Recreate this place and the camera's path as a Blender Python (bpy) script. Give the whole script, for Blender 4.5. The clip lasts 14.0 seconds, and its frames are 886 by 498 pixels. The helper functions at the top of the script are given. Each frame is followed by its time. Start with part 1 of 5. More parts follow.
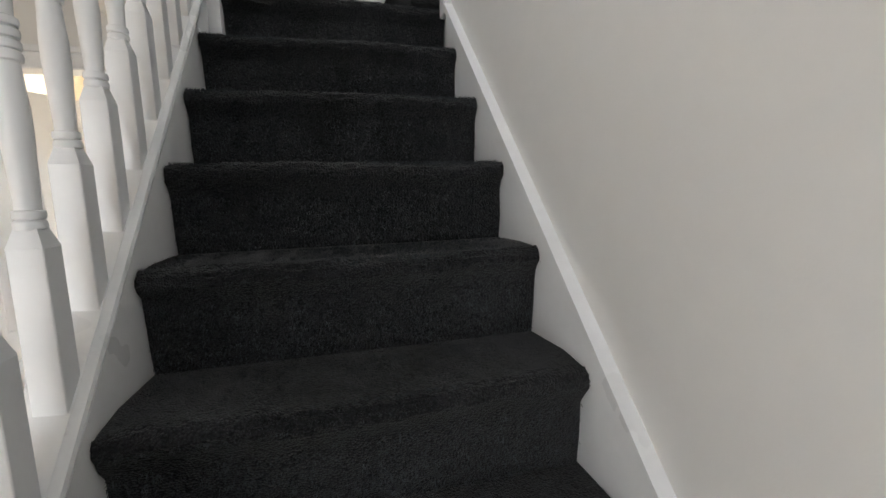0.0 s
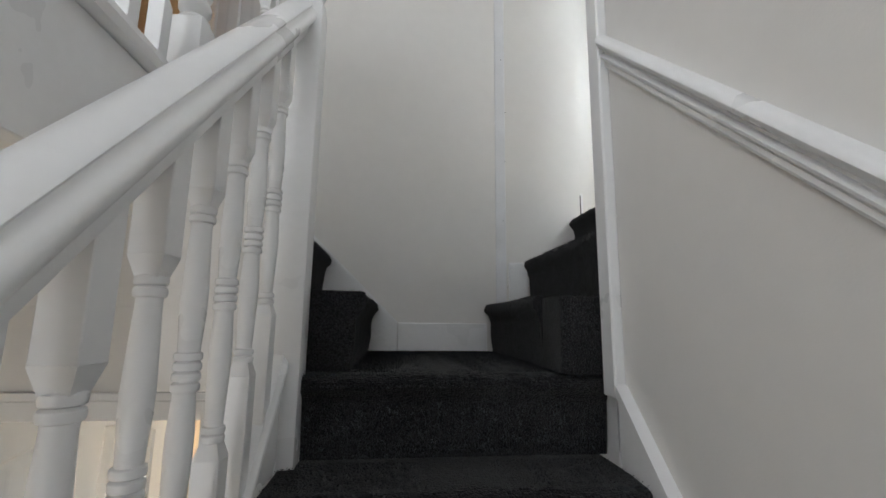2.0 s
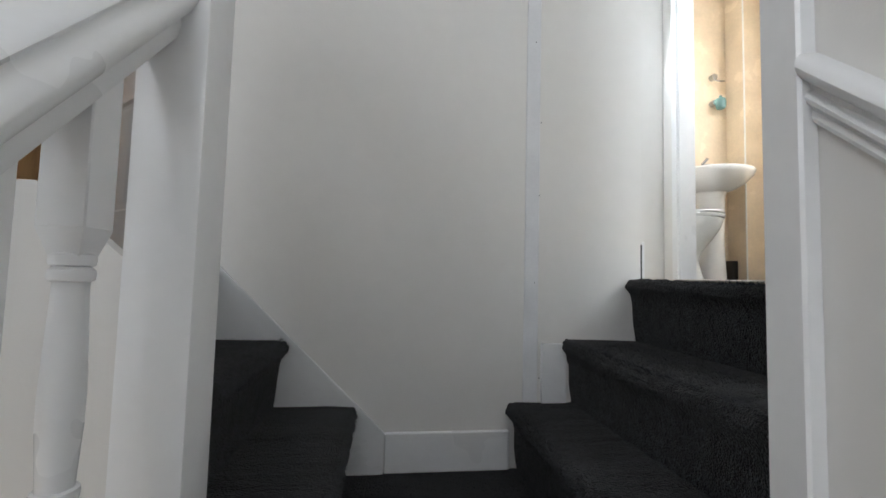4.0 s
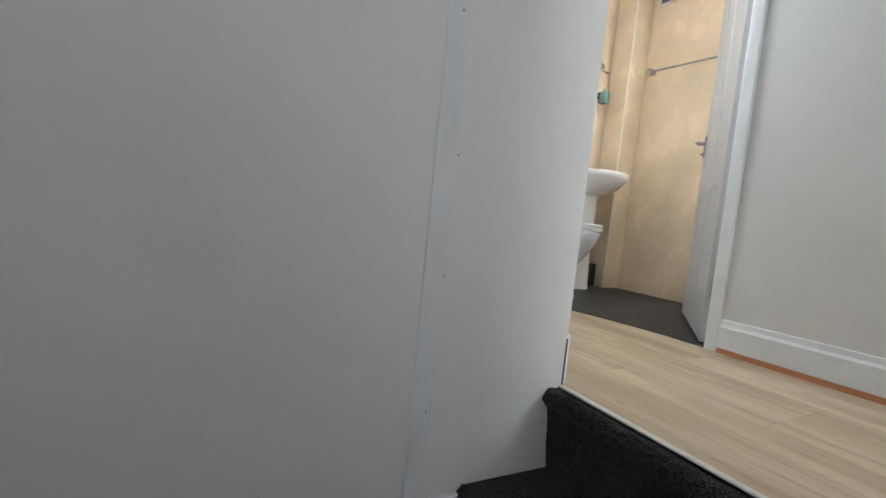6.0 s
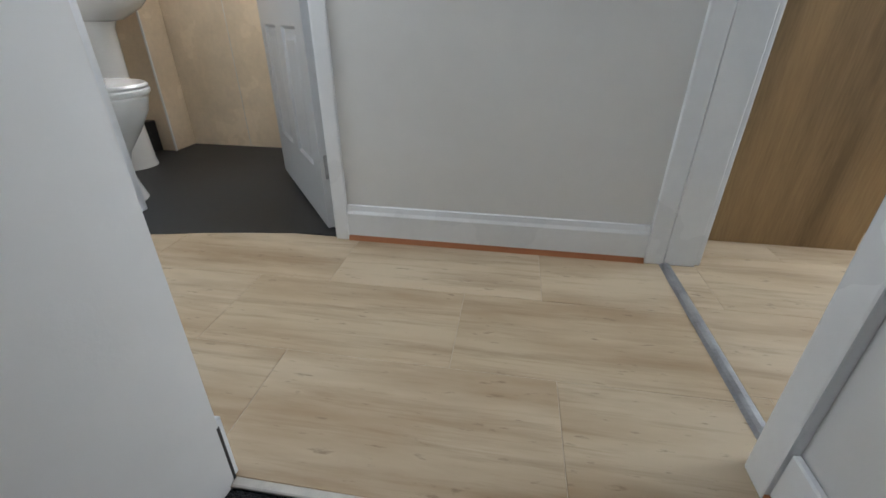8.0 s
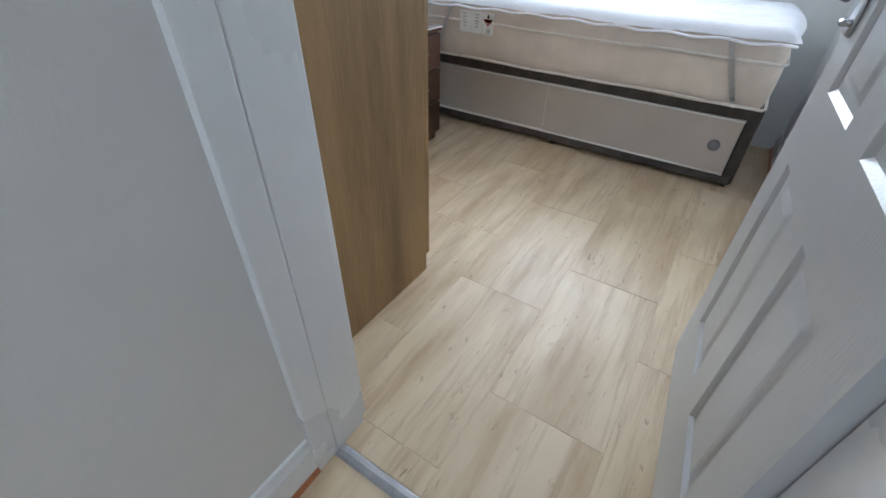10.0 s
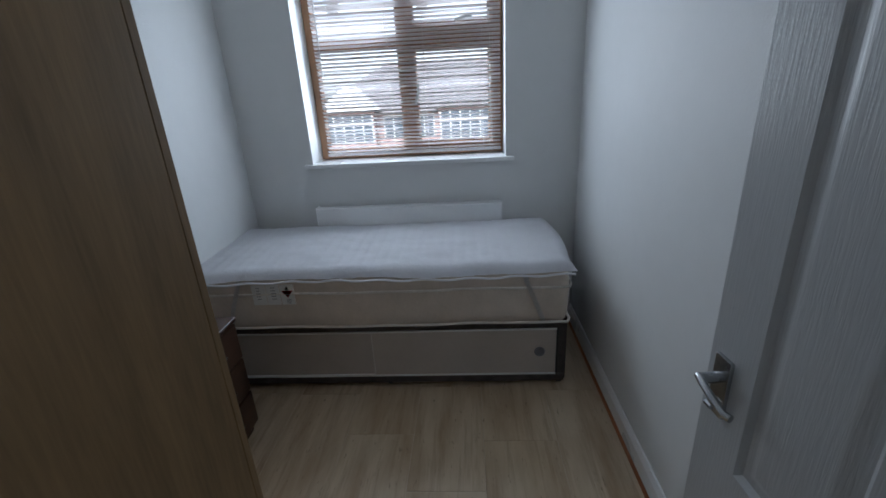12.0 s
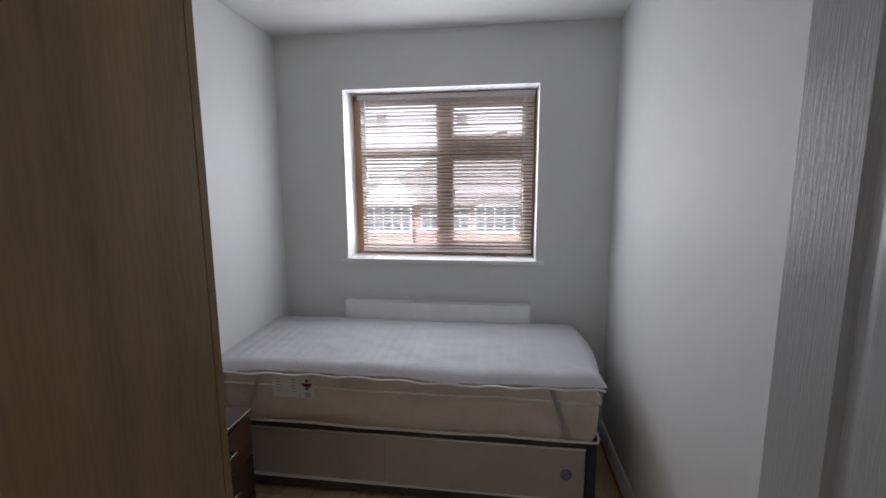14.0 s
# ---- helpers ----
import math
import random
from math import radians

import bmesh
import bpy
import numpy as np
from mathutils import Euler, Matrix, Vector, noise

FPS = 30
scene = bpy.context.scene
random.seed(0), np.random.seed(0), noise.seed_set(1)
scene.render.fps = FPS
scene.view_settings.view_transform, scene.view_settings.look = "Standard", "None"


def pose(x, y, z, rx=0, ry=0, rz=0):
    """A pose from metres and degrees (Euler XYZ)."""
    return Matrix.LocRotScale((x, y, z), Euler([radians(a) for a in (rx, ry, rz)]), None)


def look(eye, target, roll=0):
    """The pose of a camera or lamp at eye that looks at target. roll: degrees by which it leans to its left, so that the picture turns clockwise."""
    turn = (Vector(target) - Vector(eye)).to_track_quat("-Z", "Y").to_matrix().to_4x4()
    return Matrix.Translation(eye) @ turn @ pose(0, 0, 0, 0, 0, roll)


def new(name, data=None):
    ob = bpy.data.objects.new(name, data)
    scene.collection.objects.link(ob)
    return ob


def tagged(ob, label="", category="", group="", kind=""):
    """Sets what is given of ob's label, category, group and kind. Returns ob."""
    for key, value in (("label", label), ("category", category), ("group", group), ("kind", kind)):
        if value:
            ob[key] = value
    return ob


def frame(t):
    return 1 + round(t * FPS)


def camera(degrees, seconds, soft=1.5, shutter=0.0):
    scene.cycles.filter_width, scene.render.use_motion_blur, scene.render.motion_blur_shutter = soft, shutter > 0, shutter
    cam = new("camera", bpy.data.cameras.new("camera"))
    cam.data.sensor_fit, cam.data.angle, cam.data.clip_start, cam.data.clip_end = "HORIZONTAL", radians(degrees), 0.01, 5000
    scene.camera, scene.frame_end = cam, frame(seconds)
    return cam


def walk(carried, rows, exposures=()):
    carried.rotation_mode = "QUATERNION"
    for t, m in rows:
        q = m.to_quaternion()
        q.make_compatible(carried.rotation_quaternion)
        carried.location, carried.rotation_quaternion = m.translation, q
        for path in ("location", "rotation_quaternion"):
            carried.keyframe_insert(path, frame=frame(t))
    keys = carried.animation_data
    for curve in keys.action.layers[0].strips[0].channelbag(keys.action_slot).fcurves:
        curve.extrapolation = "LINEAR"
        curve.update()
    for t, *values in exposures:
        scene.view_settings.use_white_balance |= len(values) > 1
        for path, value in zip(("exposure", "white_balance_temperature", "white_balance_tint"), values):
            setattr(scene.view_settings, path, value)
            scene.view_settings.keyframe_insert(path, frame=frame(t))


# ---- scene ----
cam = camera(91.7, 14.0, soft=1.6)
PATH = [
    (0, (-0.076, -1.679, -1.3), (0.426, 0.237, -1.574), -1.4),
    (0.5, (-0.075, -1.524, -1.025), (0.281, 0.443, -0.957), -1.5),
    (1, (-0.086, -1.408, -0.814), (0.082, 0.556, -0.477), 0.6),
    (1.5, (-0.224, -1.25, -0.684), (-0.097, 0.715, -0.337), 3.1),
    (2, (-0.164, -1.104, -0.484), (0.047, 0.857, -0.154), 0.7),
    (2.7, (-0.172, -0.921, -0.281), (0.026, 1.045, 0.031), -0.2),
    (4.8, (-0.138, -0.335, 0.105), (0.185, 1.620, 0.160), 2.8),
    (5, (-0.104, -0.277, 0.129), (0.217, 1.538, 0.183), 3.0),
    (5.5, (-0.117, -0.118, 0.273), (0.39, 1.816, 0.293), 4.6),
    (6, (-0.086, 0.03, 0.388), (0.844, 1.795, 0.249), 5.7),
    (6.5, (0.054, 0.124, 0.421), (1.423, 1.564, 0.189), 4.8),
    (7, (0.127, 0.245, 0.552), (1.61, 1.553, 0.252), 5.1),
    (7.5, (0.177, 0.405, 0.624), (1.873, 1.333, 0.11), 2.8),
    (8, (0.318, 0.412, 0.667), (2.06, 0.685, -0.278), 0.4),
    (8.5, (0.593, 0.414, 0.698), (2.188, 0.283, -0.509), -0.9),
    (9, (0.766, 0.448, 0.835), (2.268, -0.022, -0.404), 0.9),
    (9.2, (0.842, 0.432, 0.885), (2.251, -0.298, -0.333), 2.2),
    (11.3, (1.35, -0.165, 1.229), (1.568, -1.789, 0.08), -5.8),
    (11.5, (1.376, -0.18, 1.295), (1.545, -1.906, 0.299), -5.9),
    (12, (1.371, -0.191, 1.404), (1.497, -2.062, 0.709), -3.2),
    (12.5, (1.336, -0.191, 1.533), (1.473, -2.176, 1.33), -1.6),
    (13, (1.334, -0.128, 1.619), (1.501, -2.113, 1.794), -1.9),
    (13.5, (1.337, -0.164, 1.546), (1.558, -2.148, 1.652), -1.2),
    (14, (1.356, -0.194, 1.459), (1.619, -2.155, 1.169), -0.3),
]
EXPOSURES = [(0.0, 4.5, 6600, 10), (0.6, 4.45, 6600, 10), (1.2, 4.05, 6500, 10), (2.5, 4.0, 6450, 10), (5.0, 4.0, 6300, 10), (5.5, 3.65, 6300, 10), (6.0, 3.5, 6300, 10), (7.0, 3.15, 6150, 10), (8.0, 3.25, 6050, 10), (9.2, 3.3, 5650, 10), (11.3, 2.5, 5950, 10), (12.0, 1.2, 5650, 10), (12.5, 1.2, 5650, 10), (13.0, 0.85, 5900, 10), (13.5, 0.95, 6000, 10), (14.0, 1.35, 6550, 18)]
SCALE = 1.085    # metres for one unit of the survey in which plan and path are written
walk(cam, [(t, look(Vector(eye) * SCALE, Vector(target) * SCALE, roll)) for t, eye, target, roll in PATH], EXPOSURES)

# ---- light: overcast daylight, with added lamps indoors ----
world = bpy.data.worlds.new("sky")
scene.world = world
world.use_nodes = True
wn = world.node_tree.nodes
wl = world.node_tree.links
sky = wn.new("ShaderNodeTexSky")
sky.sky_type = 'NISHITA'
sky.sun_disc = False
sky.sun_elevation = radians(48)
sky.sun_rotation = radians(0)
sky.dust_density = 1.5
sky.air_density = 1.0
hazy = wn.new("ShaderNodeHueSaturation")
hazy.inputs["Saturation"].default_value = 0.4
wl.new(sky.outputs[0], hazy.inputs["Color"])
wl.new(hazy.outputs[0], wn["Background"].inputs["Color"])
wn["Background"].inputs["Strength"].default_value = 0.15

sun_data = bpy.data.lights.new("sun", 'SUN')
sun_data.energy = 3.2
sun_data.angle = radians(10)
sun_data.color = (1.0, 0.96, 0.9)
sun_ob = new("sun", sun_data)
sun_ob.matrix_world = look((4, 19, 22), (1.5, 0, 0))


def daylight_lamp(name, eye, target, w, h, power, color):
    """A rectangular area lamp at eye, turned to target, that stands for daylight."""
    d = bpy.data.lights.new(name, 'AREA')
    d.shape = 'RECTANGLE'
    d.size, d.size_y, d.energy, d.color = w, h, power, color
    ob = new(name, d)
    ob.matrix_world = look(eye, target)
    return ob


# four added fill lamps out of view; no window or door glass is built there
daylight_lamp("landing_fill", (-1.72, -1.5, 1.35), (0.3, -0.3, 0.3), 1.9, 1.5, 3.1, (0.93, 0.96, 1.0))
daylight_lamp("stair_fill", (-0.3, -2.5, 1.3), (0.0, 0.8, 0.3), 1.0, 1.2, 0.55, (0.95, 0.97, 1.0))
daylight_lamp("ground_hall_fill", (-0.9, -2.55, -1.5), (-0.4, 0.5, -1.0), 0.7, 1.5, 0.85, (0.95, 0.97, 1.0))
daylight_lamp("back_room_fill", (-1.1, 2.3, -1.3), (-1.0, 0.4, -1.6), 0.8, 1.0, 3.2, (1.0, 0.97, 0.9))
daylight_lamp("bathroom_daylight", (2.685, 1.385, 1.61), (1.6, 1.5, 1.2), 0.46, 0.74, 1.9, (1.0, 0.975, 0.94))
# two added fill lamps for hall and back bedroom, with no window behind them
daylight_lamp("hall_end_fill", (1.10, 1.93, 1.45), (1.15, 0.0, 0.9), 0.6, 0.9, 1.8, (0.86, 0.94, 1.0))
daylight_lamp("back_bedroom_fill", (-1.2, 2.62, 1.4), (-1.2, 0.8, 0.9), 0.8, 1.0, 2.0, (0.95, 0.97, 1.0))
# daylight spread into the bedroom by the blind, in the window's opening
daylight_lamp("bedroom_window_daylight", (1.705, -2.757, 1.535), (1.705, 0.0, 1.43), 1.04, 0.84, 5.0, (0.90, 0.965, 1.0))
# added lamp high outside the bedroom window, standing for open sky on blind and bed
daylight_lamp("bedroom_sky_fill", (1.705, -3.45, 2.62), (1.705, -1.9, 0.6), 2.4, 1.1, 16.0, (0.92, 0.97, 1.0))
# the sky's light is led through the bedroom window
sky_gate = daylight_lamp("bedroom_window_sky", (1.705, -2.80, 1.52), (1.705, 0.0, 1.52), 1.09, 0.96, 1, (1, 1, 1))
sky_gate.data.cycles.is_portal = True

# ---- materials ----


def mat(name, base, rough=0.6, metal=0.0, noise_scale=None, noise_amt=0.1, bump=0.0, bump_scale=200.0, coat=0.0, stretch=(1, 1, 1), detail=4.0, spec=0.5,
        fine=None, per_object=0.0):
    """A surface with a base colour that varies at two scales and a fine relief."""
    m = bpy.data.materials.new(name)
    m.use_nodes = True
    nt = m.node_tree
    p = nt.nodes["Principled BSDF"]
    p.inputs["Roughness"].default_value = rough
    p.inputs["Metallic"].default_value = metal
    p.inputs["Specular IOR Level"].default_value = spec
    p.inputs["Coat Weight"].default_value = coat
    p.inputs["Base Color"].default_value = (*base, 1)
    tc = nt.nodes.new("ShaderNodeTexCoord")
    mp = nt.nodes.new("ShaderNodeMapping")
    mp.inputs["Scale"].default_value = stretch
    nt.links.new(tc.outputs["Object"], mp.inputs["Vector"])
    if noise_scale:
        big = nt.nodes.new("ShaderNodeTexNoise")
        big.inputs["Scale"].default_value = noise_scale
        big.inputs["Detail"].default_value = detail
        nt.links.new(mp.outputs[0], big.inputs["Vector"])
        small = nt.nodes.new("ShaderNodeTexNoise")
        small.inputs["Scale"].default_value = fine or noise_scale * 14
        small.inputs["Detail"].default_value = 3
        nt.links.new(mp.outputs[0], small.inputs["Vector"])
        mix = nt.nodes.new("ShaderNodeMath")
        mix.operation = 'MULTIPLY_ADD'
        mix.inputs[1].default_value = 0.35
        nt.links.new(small.outputs["Fac"], mix.inputs[0])
        nt.links.new(big.outputs["Fac"], mix.inputs[2])
        ramp = nt.nodes.new("ShaderNodeValToRGB")
        ramp.color_ramp.elements[0].position = 0.45
        ramp.color_ramp.elements[1].position = 0.9
        ramp.color_ramp.elements[0].color = (*[c * (1 - noise_amt) for c in base], 1)
        ramp.color_ramp.elements[1].color = (*[min(1, c * (1 + noise_amt)) for c in base], 1)
        nt.links.new(mix.outputs[0], ramp.inputs[0])
        out = ramp.outputs[0]
        if per_object:
            info = nt.nodes.new("ShaderNodeObjectInfo")
            scl = nt.nodes.new("ShaderNodeMapRange")
            scl.inputs["To Min"].default_value = 1 - per_object
            scl.inputs["To Max"].default_value = 1 + per_object
            nt.links.new(info.outputs["Random"], scl.inputs["Value"])
            mul = nt.nodes.new("ShaderNodeVectorMath")
            mul.operation = 'SCALE'
            nt.links.new(out, mul.inputs[0])
            nt.links.new(scl.outputs[0], mul.inputs["Scale"])
            out = mul.outputs[0]
            add = nt.nodes.new("ShaderNodeVectorMath")
            add.operation = 'ADD'
            sh = nt.nodes.new("ShaderNodeVectorMath")
            sh.operation = 'SCALE'
            cx = nt.nodes.new("ShaderNodeCombineXYZ")
            for k in range(3):
                nt.links.new(info.outputs["Random"], cx.inputs[k])
            nt.links.new(cx.outputs[0], sh.inputs[0])
            sh.inputs["Scale"].default_value = 37.0
            nt.links.new(tc.outputs["Object"], add.inputs[0])
            nt.links.new(sh.outputs[0], add.inputs[1])
            nt.links.new(add.outputs[0], mp.inputs["Vector"])
        nt.links.new(out, p.inputs["Base Color"])
        rr = nt.nodes.new("ShaderNodeMapRange")
        rr.inputs["To Min"].default_value = max(0.03, rough - 0.06)
        rr.inputs["To Max"].default_value = min(1, rough + 0.08)
        nt.links.new(big.outputs["Fac"], rr.inputs["Value"])
        nt.links.new(rr.outputs[0], p.inputs["Roughness"])
    if bump:
        bt = nt.nodes.new("ShaderNodeTexNoise")
        bt.inputs["Scale"].default_value = bump_scale
        bt.inputs["Detail"].default_value = 3
        nt.links.new(mp.outputs[0], bt.inputs["Vector"])
        bp = nt.nodes.new("ShaderNodeBump")
        bp.inputs["Strength"].default_value = bump
        bp.inputs["Distance"].default_value = 0.003
        nt.links.new(bt.outputs["Fac"], bp.inputs["Height"])
        nt.links.new(bp.outputs[0], p.inputs["Normal"])
    return m


def laminate_mat():
    """Pale travertine print: cream ground, long soft brown veins along the tile and a few dark flecks."""
    m = bpy.data.materials.new("travertine_laminate")
    m.use_nodes = True
    nt = m.node_tree
    p = nt.nodes["Principled BSDF"]
    tc = nt.nodes.new("ShaderNodeTexCoord")
    info = nt.nodes.new("ShaderNodeObjectInfo")
    cx = nt.nodes.new("ShaderNodeCombineXYZ")
    for k in range(3):
        nt.links.new(info.outputs["Random"], cx.inputs[k])
    sh = nt.nodes.new("ShaderNodeVectorMath")
    sh.operation = 'MULTIPLY_ADD'
    sh.inputs[1].default_value = (31, 47, 13)
    nt.links.new(cx.outputs[0], sh.inputs[0])
    nt.links.new(tc.outputs["Object"], sh.inputs[2])

    def layer(stretch, scale, detail, lo, hi, rough=0.55, dist=0.0):
        mp = nt.nodes.new("ShaderNodeMapping")
        mp.inputs["Scale"].default_value = stretch
        nt.links.new(sh.outputs[0], mp.inputs["Vector"])
        n = nt.nodes.new("ShaderNodeTexNoise")
        n.inputs["Scale"].default_value = scale
        n.inputs["Detail"].default_value = detail
        n.inputs["Roughness"].default_value = rough
        n.inputs["Distortion"].default_value = dist
        nt.links.new(mp.outputs[0], n.inputs["Vector"])
        r = nt.nodes.new("ShaderNodeMapRange")
        r.inputs["From Min"].default_value = lo
        r.inputs["From Max"].default_value = hi
        nt.links.new(n.outputs["Fac"], r.inputs["Value"])
        return r.outputs[0]

    def mixed(fac, a, b):
        mx = nt.nodes.new("ShaderNodeMix")
        mx.data_type = 'RGBA'
        nt.links.new(fac, mx.inputs["Factor"])
        for v, key in ((a, 6), (b, 7)):
            if isinstance(v, tuple):
                mx.inputs[key].default_value = (*v, 1)
            else:
                nt.links.new(v, mx.inputs[key])
        return mx.outputs[2]
    tint = mixed(info.outputs["Random"], (0.60, 0.475, 0.32), (0.65, 0.525, 0.37))
    broad = mixed(layer((6, 1.1, 1), 1.6, 4, 0.40, 0.68), tint, (0.44, 0.315, 0.19))
    veins = mixed(layer((24, 1.5, 1), 1.5, 7, 0.50, 0.80, 0.66, 0.3), broad, (0.36, 0.245, 0.14))
    flecks = mixed(layer((60, 14, 1), 1.4, 4, 0.64, 0.80), veins, (0.20, 0.13, 0.08))
    nt.links.new(flecks, p.inputs["Base Color"])
    rr = nt.nodes.new("ShaderNodeMapRange")
    rr.inputs["To Min"].default_value = 0.34
    rr.inputs["To Max"].default_value = 0.50
    nt.links.new(layer((3, 3, 3), 3, 3, 0.3, 0.7), rr.inputs["Value"])
    nt.links.new(rr.outputs[0], p.inputs["Roughness"])
    bp = nt.nodes.new("ShaderNodeBump")
    bp.inputs["Strength"].default_value = 0.12
    bp.inputs["Distance"].default_value = 0.002
    nt.links.new(layer((50, 9, 1), 1.5, 3, 0.4, 0.8), bp.inputs["Height"])
    nt.links.new(bp.outputs[0], p.inputs["Normal"])
    return m


def carpet_mat():
    """Charcoal loop pile: small round tufts, the shade in their gaps put into the colour, worn lighter here and there.
    """
    m = bpy.data.materials.new("charcoal_carpet")
    m.use_nodes = True
    nt = m.node_tree
    p = nt.nodes["Principled BSDF"]
    p.inputs["Roughness"].default_value = 0.9
    p.inputs["Specular IOR Level"].default_value = 0.2
    p.inputs["Sheen Weight"].default_value = 0.10
    p.inputs["Sheen Roughness"].default_value = 0.5
    tc = nt.nodes.new("ShaderNodeTexCoord")
    vo = nt.nodes.new("ShaderNodeTexVoronoi")
    vo.inputs["Scale"].default_value = 250
    vo.inputs["Randomness"].default_value = 0.75
    nz = nt.nodes.new("ShaderNodeTexNoise")
    nz.inputs["Scale"].default_value = 7
    nz.inputs["Detail"].default_value = 5
    for n in (vo, nz):
        nt.links.new(tc.outputs["Object"], n.inputs["Vector"])
    r1 = nt.nodes.new("ShaderNodeValToRGB")
    r1.color_ramp.elements[0].color = (0.034, 0.037, 0.041, 1)
    r1.color_ramp.elements[1].color = (0.006, 0.006, 0.007, 1)
    r1.color_ramp.elements[0].position = 0.1
    r1.color_ramp.elements[1].position = 0.75
    nt.links.new(vo.outputs["Distance"], r1.inputs[0])
    r2 = nt.nodes.new("ShaderNodeMapRange")
    r2.inputs["From Min"].default_value = 0.35
    r2.inputs["From Max"].default_value = 0.7
    r2.inputs["To Min"].default_value = 0.65
    r2.inputs["To Max"].default_value = 1.45
    nt.links.new(nz.outputs["Fac"], r2.inputs["Value"])
    mu = nt.nodes.new("ShaderNodeVectorMath")
    mu.operation = 'SCALE'
    nt.links.new(r1.outputs[0], mu.inputs[0])
    nt.links.new(r2.outputs[0], mu.inputs["Scale"])
    nt.links.new(mu.outputs[0], p.inputs["Base Color"])
    bp = nt.nodes.new("ShaderNodeBump")
    bp.inputs["Strength"].default_value = 1.0
    bp.inputs["Distance"].default_value = 0.006
    bp.invert = True
    clump = nt.nodes.new("ShaderNodeTexVoronoi")
    clump.inputs["Scale"].default_value = 70
    nt.links.new(tc.outputs["Object"], clump.inputs["Vector"])
    ribs = nt.nodes.new("ShaderNodeTexWave")
    ribs.inputs["Scale"].default_value = 38
    ribs.inputs["Distortion"].default_value = 2.5
    nt.links.new(tc.outputs["Object"], ribs.inputs["Vector"])
    both = nt.nodes.new("ShaderNodeMath")
    both.operation = 'MULTIPLY_ADD'
    both.inputs[1].default_value = 0.5
    nt.links.new(clump.outputs["Distance"], both.inputs[0])
    nt.links.new(vo.outputs["Distance"], both.inputs[2])
    pile = nt.nodes.new("ShaderNodeMath")
    pile.operation = 'MULTIPLY_ADD'
    pile.inputs[1].default_value = 0.07
    nt.links.new(ribs.outputs["Fac"], pile.inputs[0])
    nt.links.new(both.outputs[0], pile.inputs[2])
    nt.links.new(pile.outputs[0], bp.inputs["Height"])
    nt.links.new(bp.outputs[0], p.inputs["Normal"])
    return m


def slat_mat():
    """Thin white lacquered slats that let some daylight through."""
    m = mat("white_blind_slat", (0.88, 0.86, 0.86), 0.4, noise_scale=8, noise_amt=0.03)
    nt = m.node_tree
    tl = nt.nodes.new("ShaderNodeBsdfTranslucent")
    tl.inputs["Color"].default_value = (0.93, 0.90, 0.89, 1)
    mx = nt.nodes.new("ShaderNodeMixShader")
    mx.inputs[0].default_value = 0.55
    nt.links.new(nt.nodes["Principled BSDF"].outputs[0], mx.inputs[1])
    nt.links.new(tl.outputs[0], mx.inputs[2])
    nt.links.new(mx.outputs[0], nt.nodes["Material Output"].inputs["Surface"])
    return m


M_WALL = mat("wall_paint", (0.74, 0.73, 0.71), 0.55, noise_scale=1.3, noise_amt=0.035, bump=0.10, bump_scale=170)
M_BEDWALL = mat("bedroom_paint", (0.73, 0.74, 0.74), 0.6, noise_scale=1.1, noise_amt=0.03, bump=0.12, bump_scale=150)
M_CEIL = mat("ceiling_paint", (0.80, 0.80, 0.79), 0.8, noise_scale=2.0, noise_amt=0.03, bump=0.12, bump_scale=90)
M_GLOSS = mat("white_gloss_paint", (0.80, 0.81, 0.82), 0.28, noise_scale=3.0, noise_amt=0.04, bump=0.06, bump_scale=60, coat=0.15)
M_TAPE = mat("joint_filler_paint", (0.73, 0.74, 0.76), 0.4, noise_scale=9, noise_amt=0.06, bump=0.15, bump_scale=70)
M_CREAM = mat("cream_paint", (0.80, 0.70, 0.57), 0.6, noise_scale=1.2, noise_amt=0.05, bump=0.1, bump_scale=150)
M_CARPET = carpet_mat()
M_FIBRE = mat("carpet_fibre", (0.060, 0.066, 0.073), 0.8, noise_scale=60, noise_amt=0.6, spec=0.2)
M_LAM = laminate_mat()
# joint colour is pale to paint in the highlights along the tiles' bevels
M_JOINT = mat("laminate_joint_glint", (0.62, 0.52, 0.39), 0.7, noise_scale=30, noise_amt=0.2)
M_BEAD = mat("orange_wood_bead", (0.40, 0.15, 0.06), 0.4, noise_scale=8, noise_amt=0.2, stretch=(1, 0.1, 1))
M_METAL = mat("brushed_aluminium", (0.38, 0.38, 0.39), 0.60, metal=0.8, noise_scale=14, noise_amt=0.25, bump=0.1, bump_scale=300)
M_CHROME = mat("chrome", (0.45, 0.46, 0.47), 0.24, metal=1.0)
M_BRASS = mat("brass", (0.65, 0.45, 0.12), 0.3, metal=1.0, noise_scale=30, noise_amt=0.2)
M_OAK = mat("oak_veneer", (0.295, 0.187, 0.088), 0.55, spec=0.3, noise_scale=2.2, noise_amt=0.32, bump=0.08, bump_scale=60, stretch=(5, 5, 0.45), detail=7)
M_DARKWOOD = mat("dark_brown_veneer", (0.058, 0.027, 0.016), 0.35, noise_scale=3, noise_amt=0.35, stretch=(2, 0.5, 6), detail=6)
M_PINE = mat("pine_panel", (0.60, 0.36, 0.17), 0.45, noise_scale=3, noise_amt=0.2, stretch=(5, 5, 0.5))
M_VINYL = mat("dark_vinyl", (0.024, 0.025, 0.026), 0.5, noise_scale=5, noise_amt=0.3, bump=0.1, bump_scale=120)
M_PANEL = mat("beige_marble_panel", (0.80, 0.67, 0.50), 0.25, noise_scale=3.6, noise_amt=0.11, detail=7)
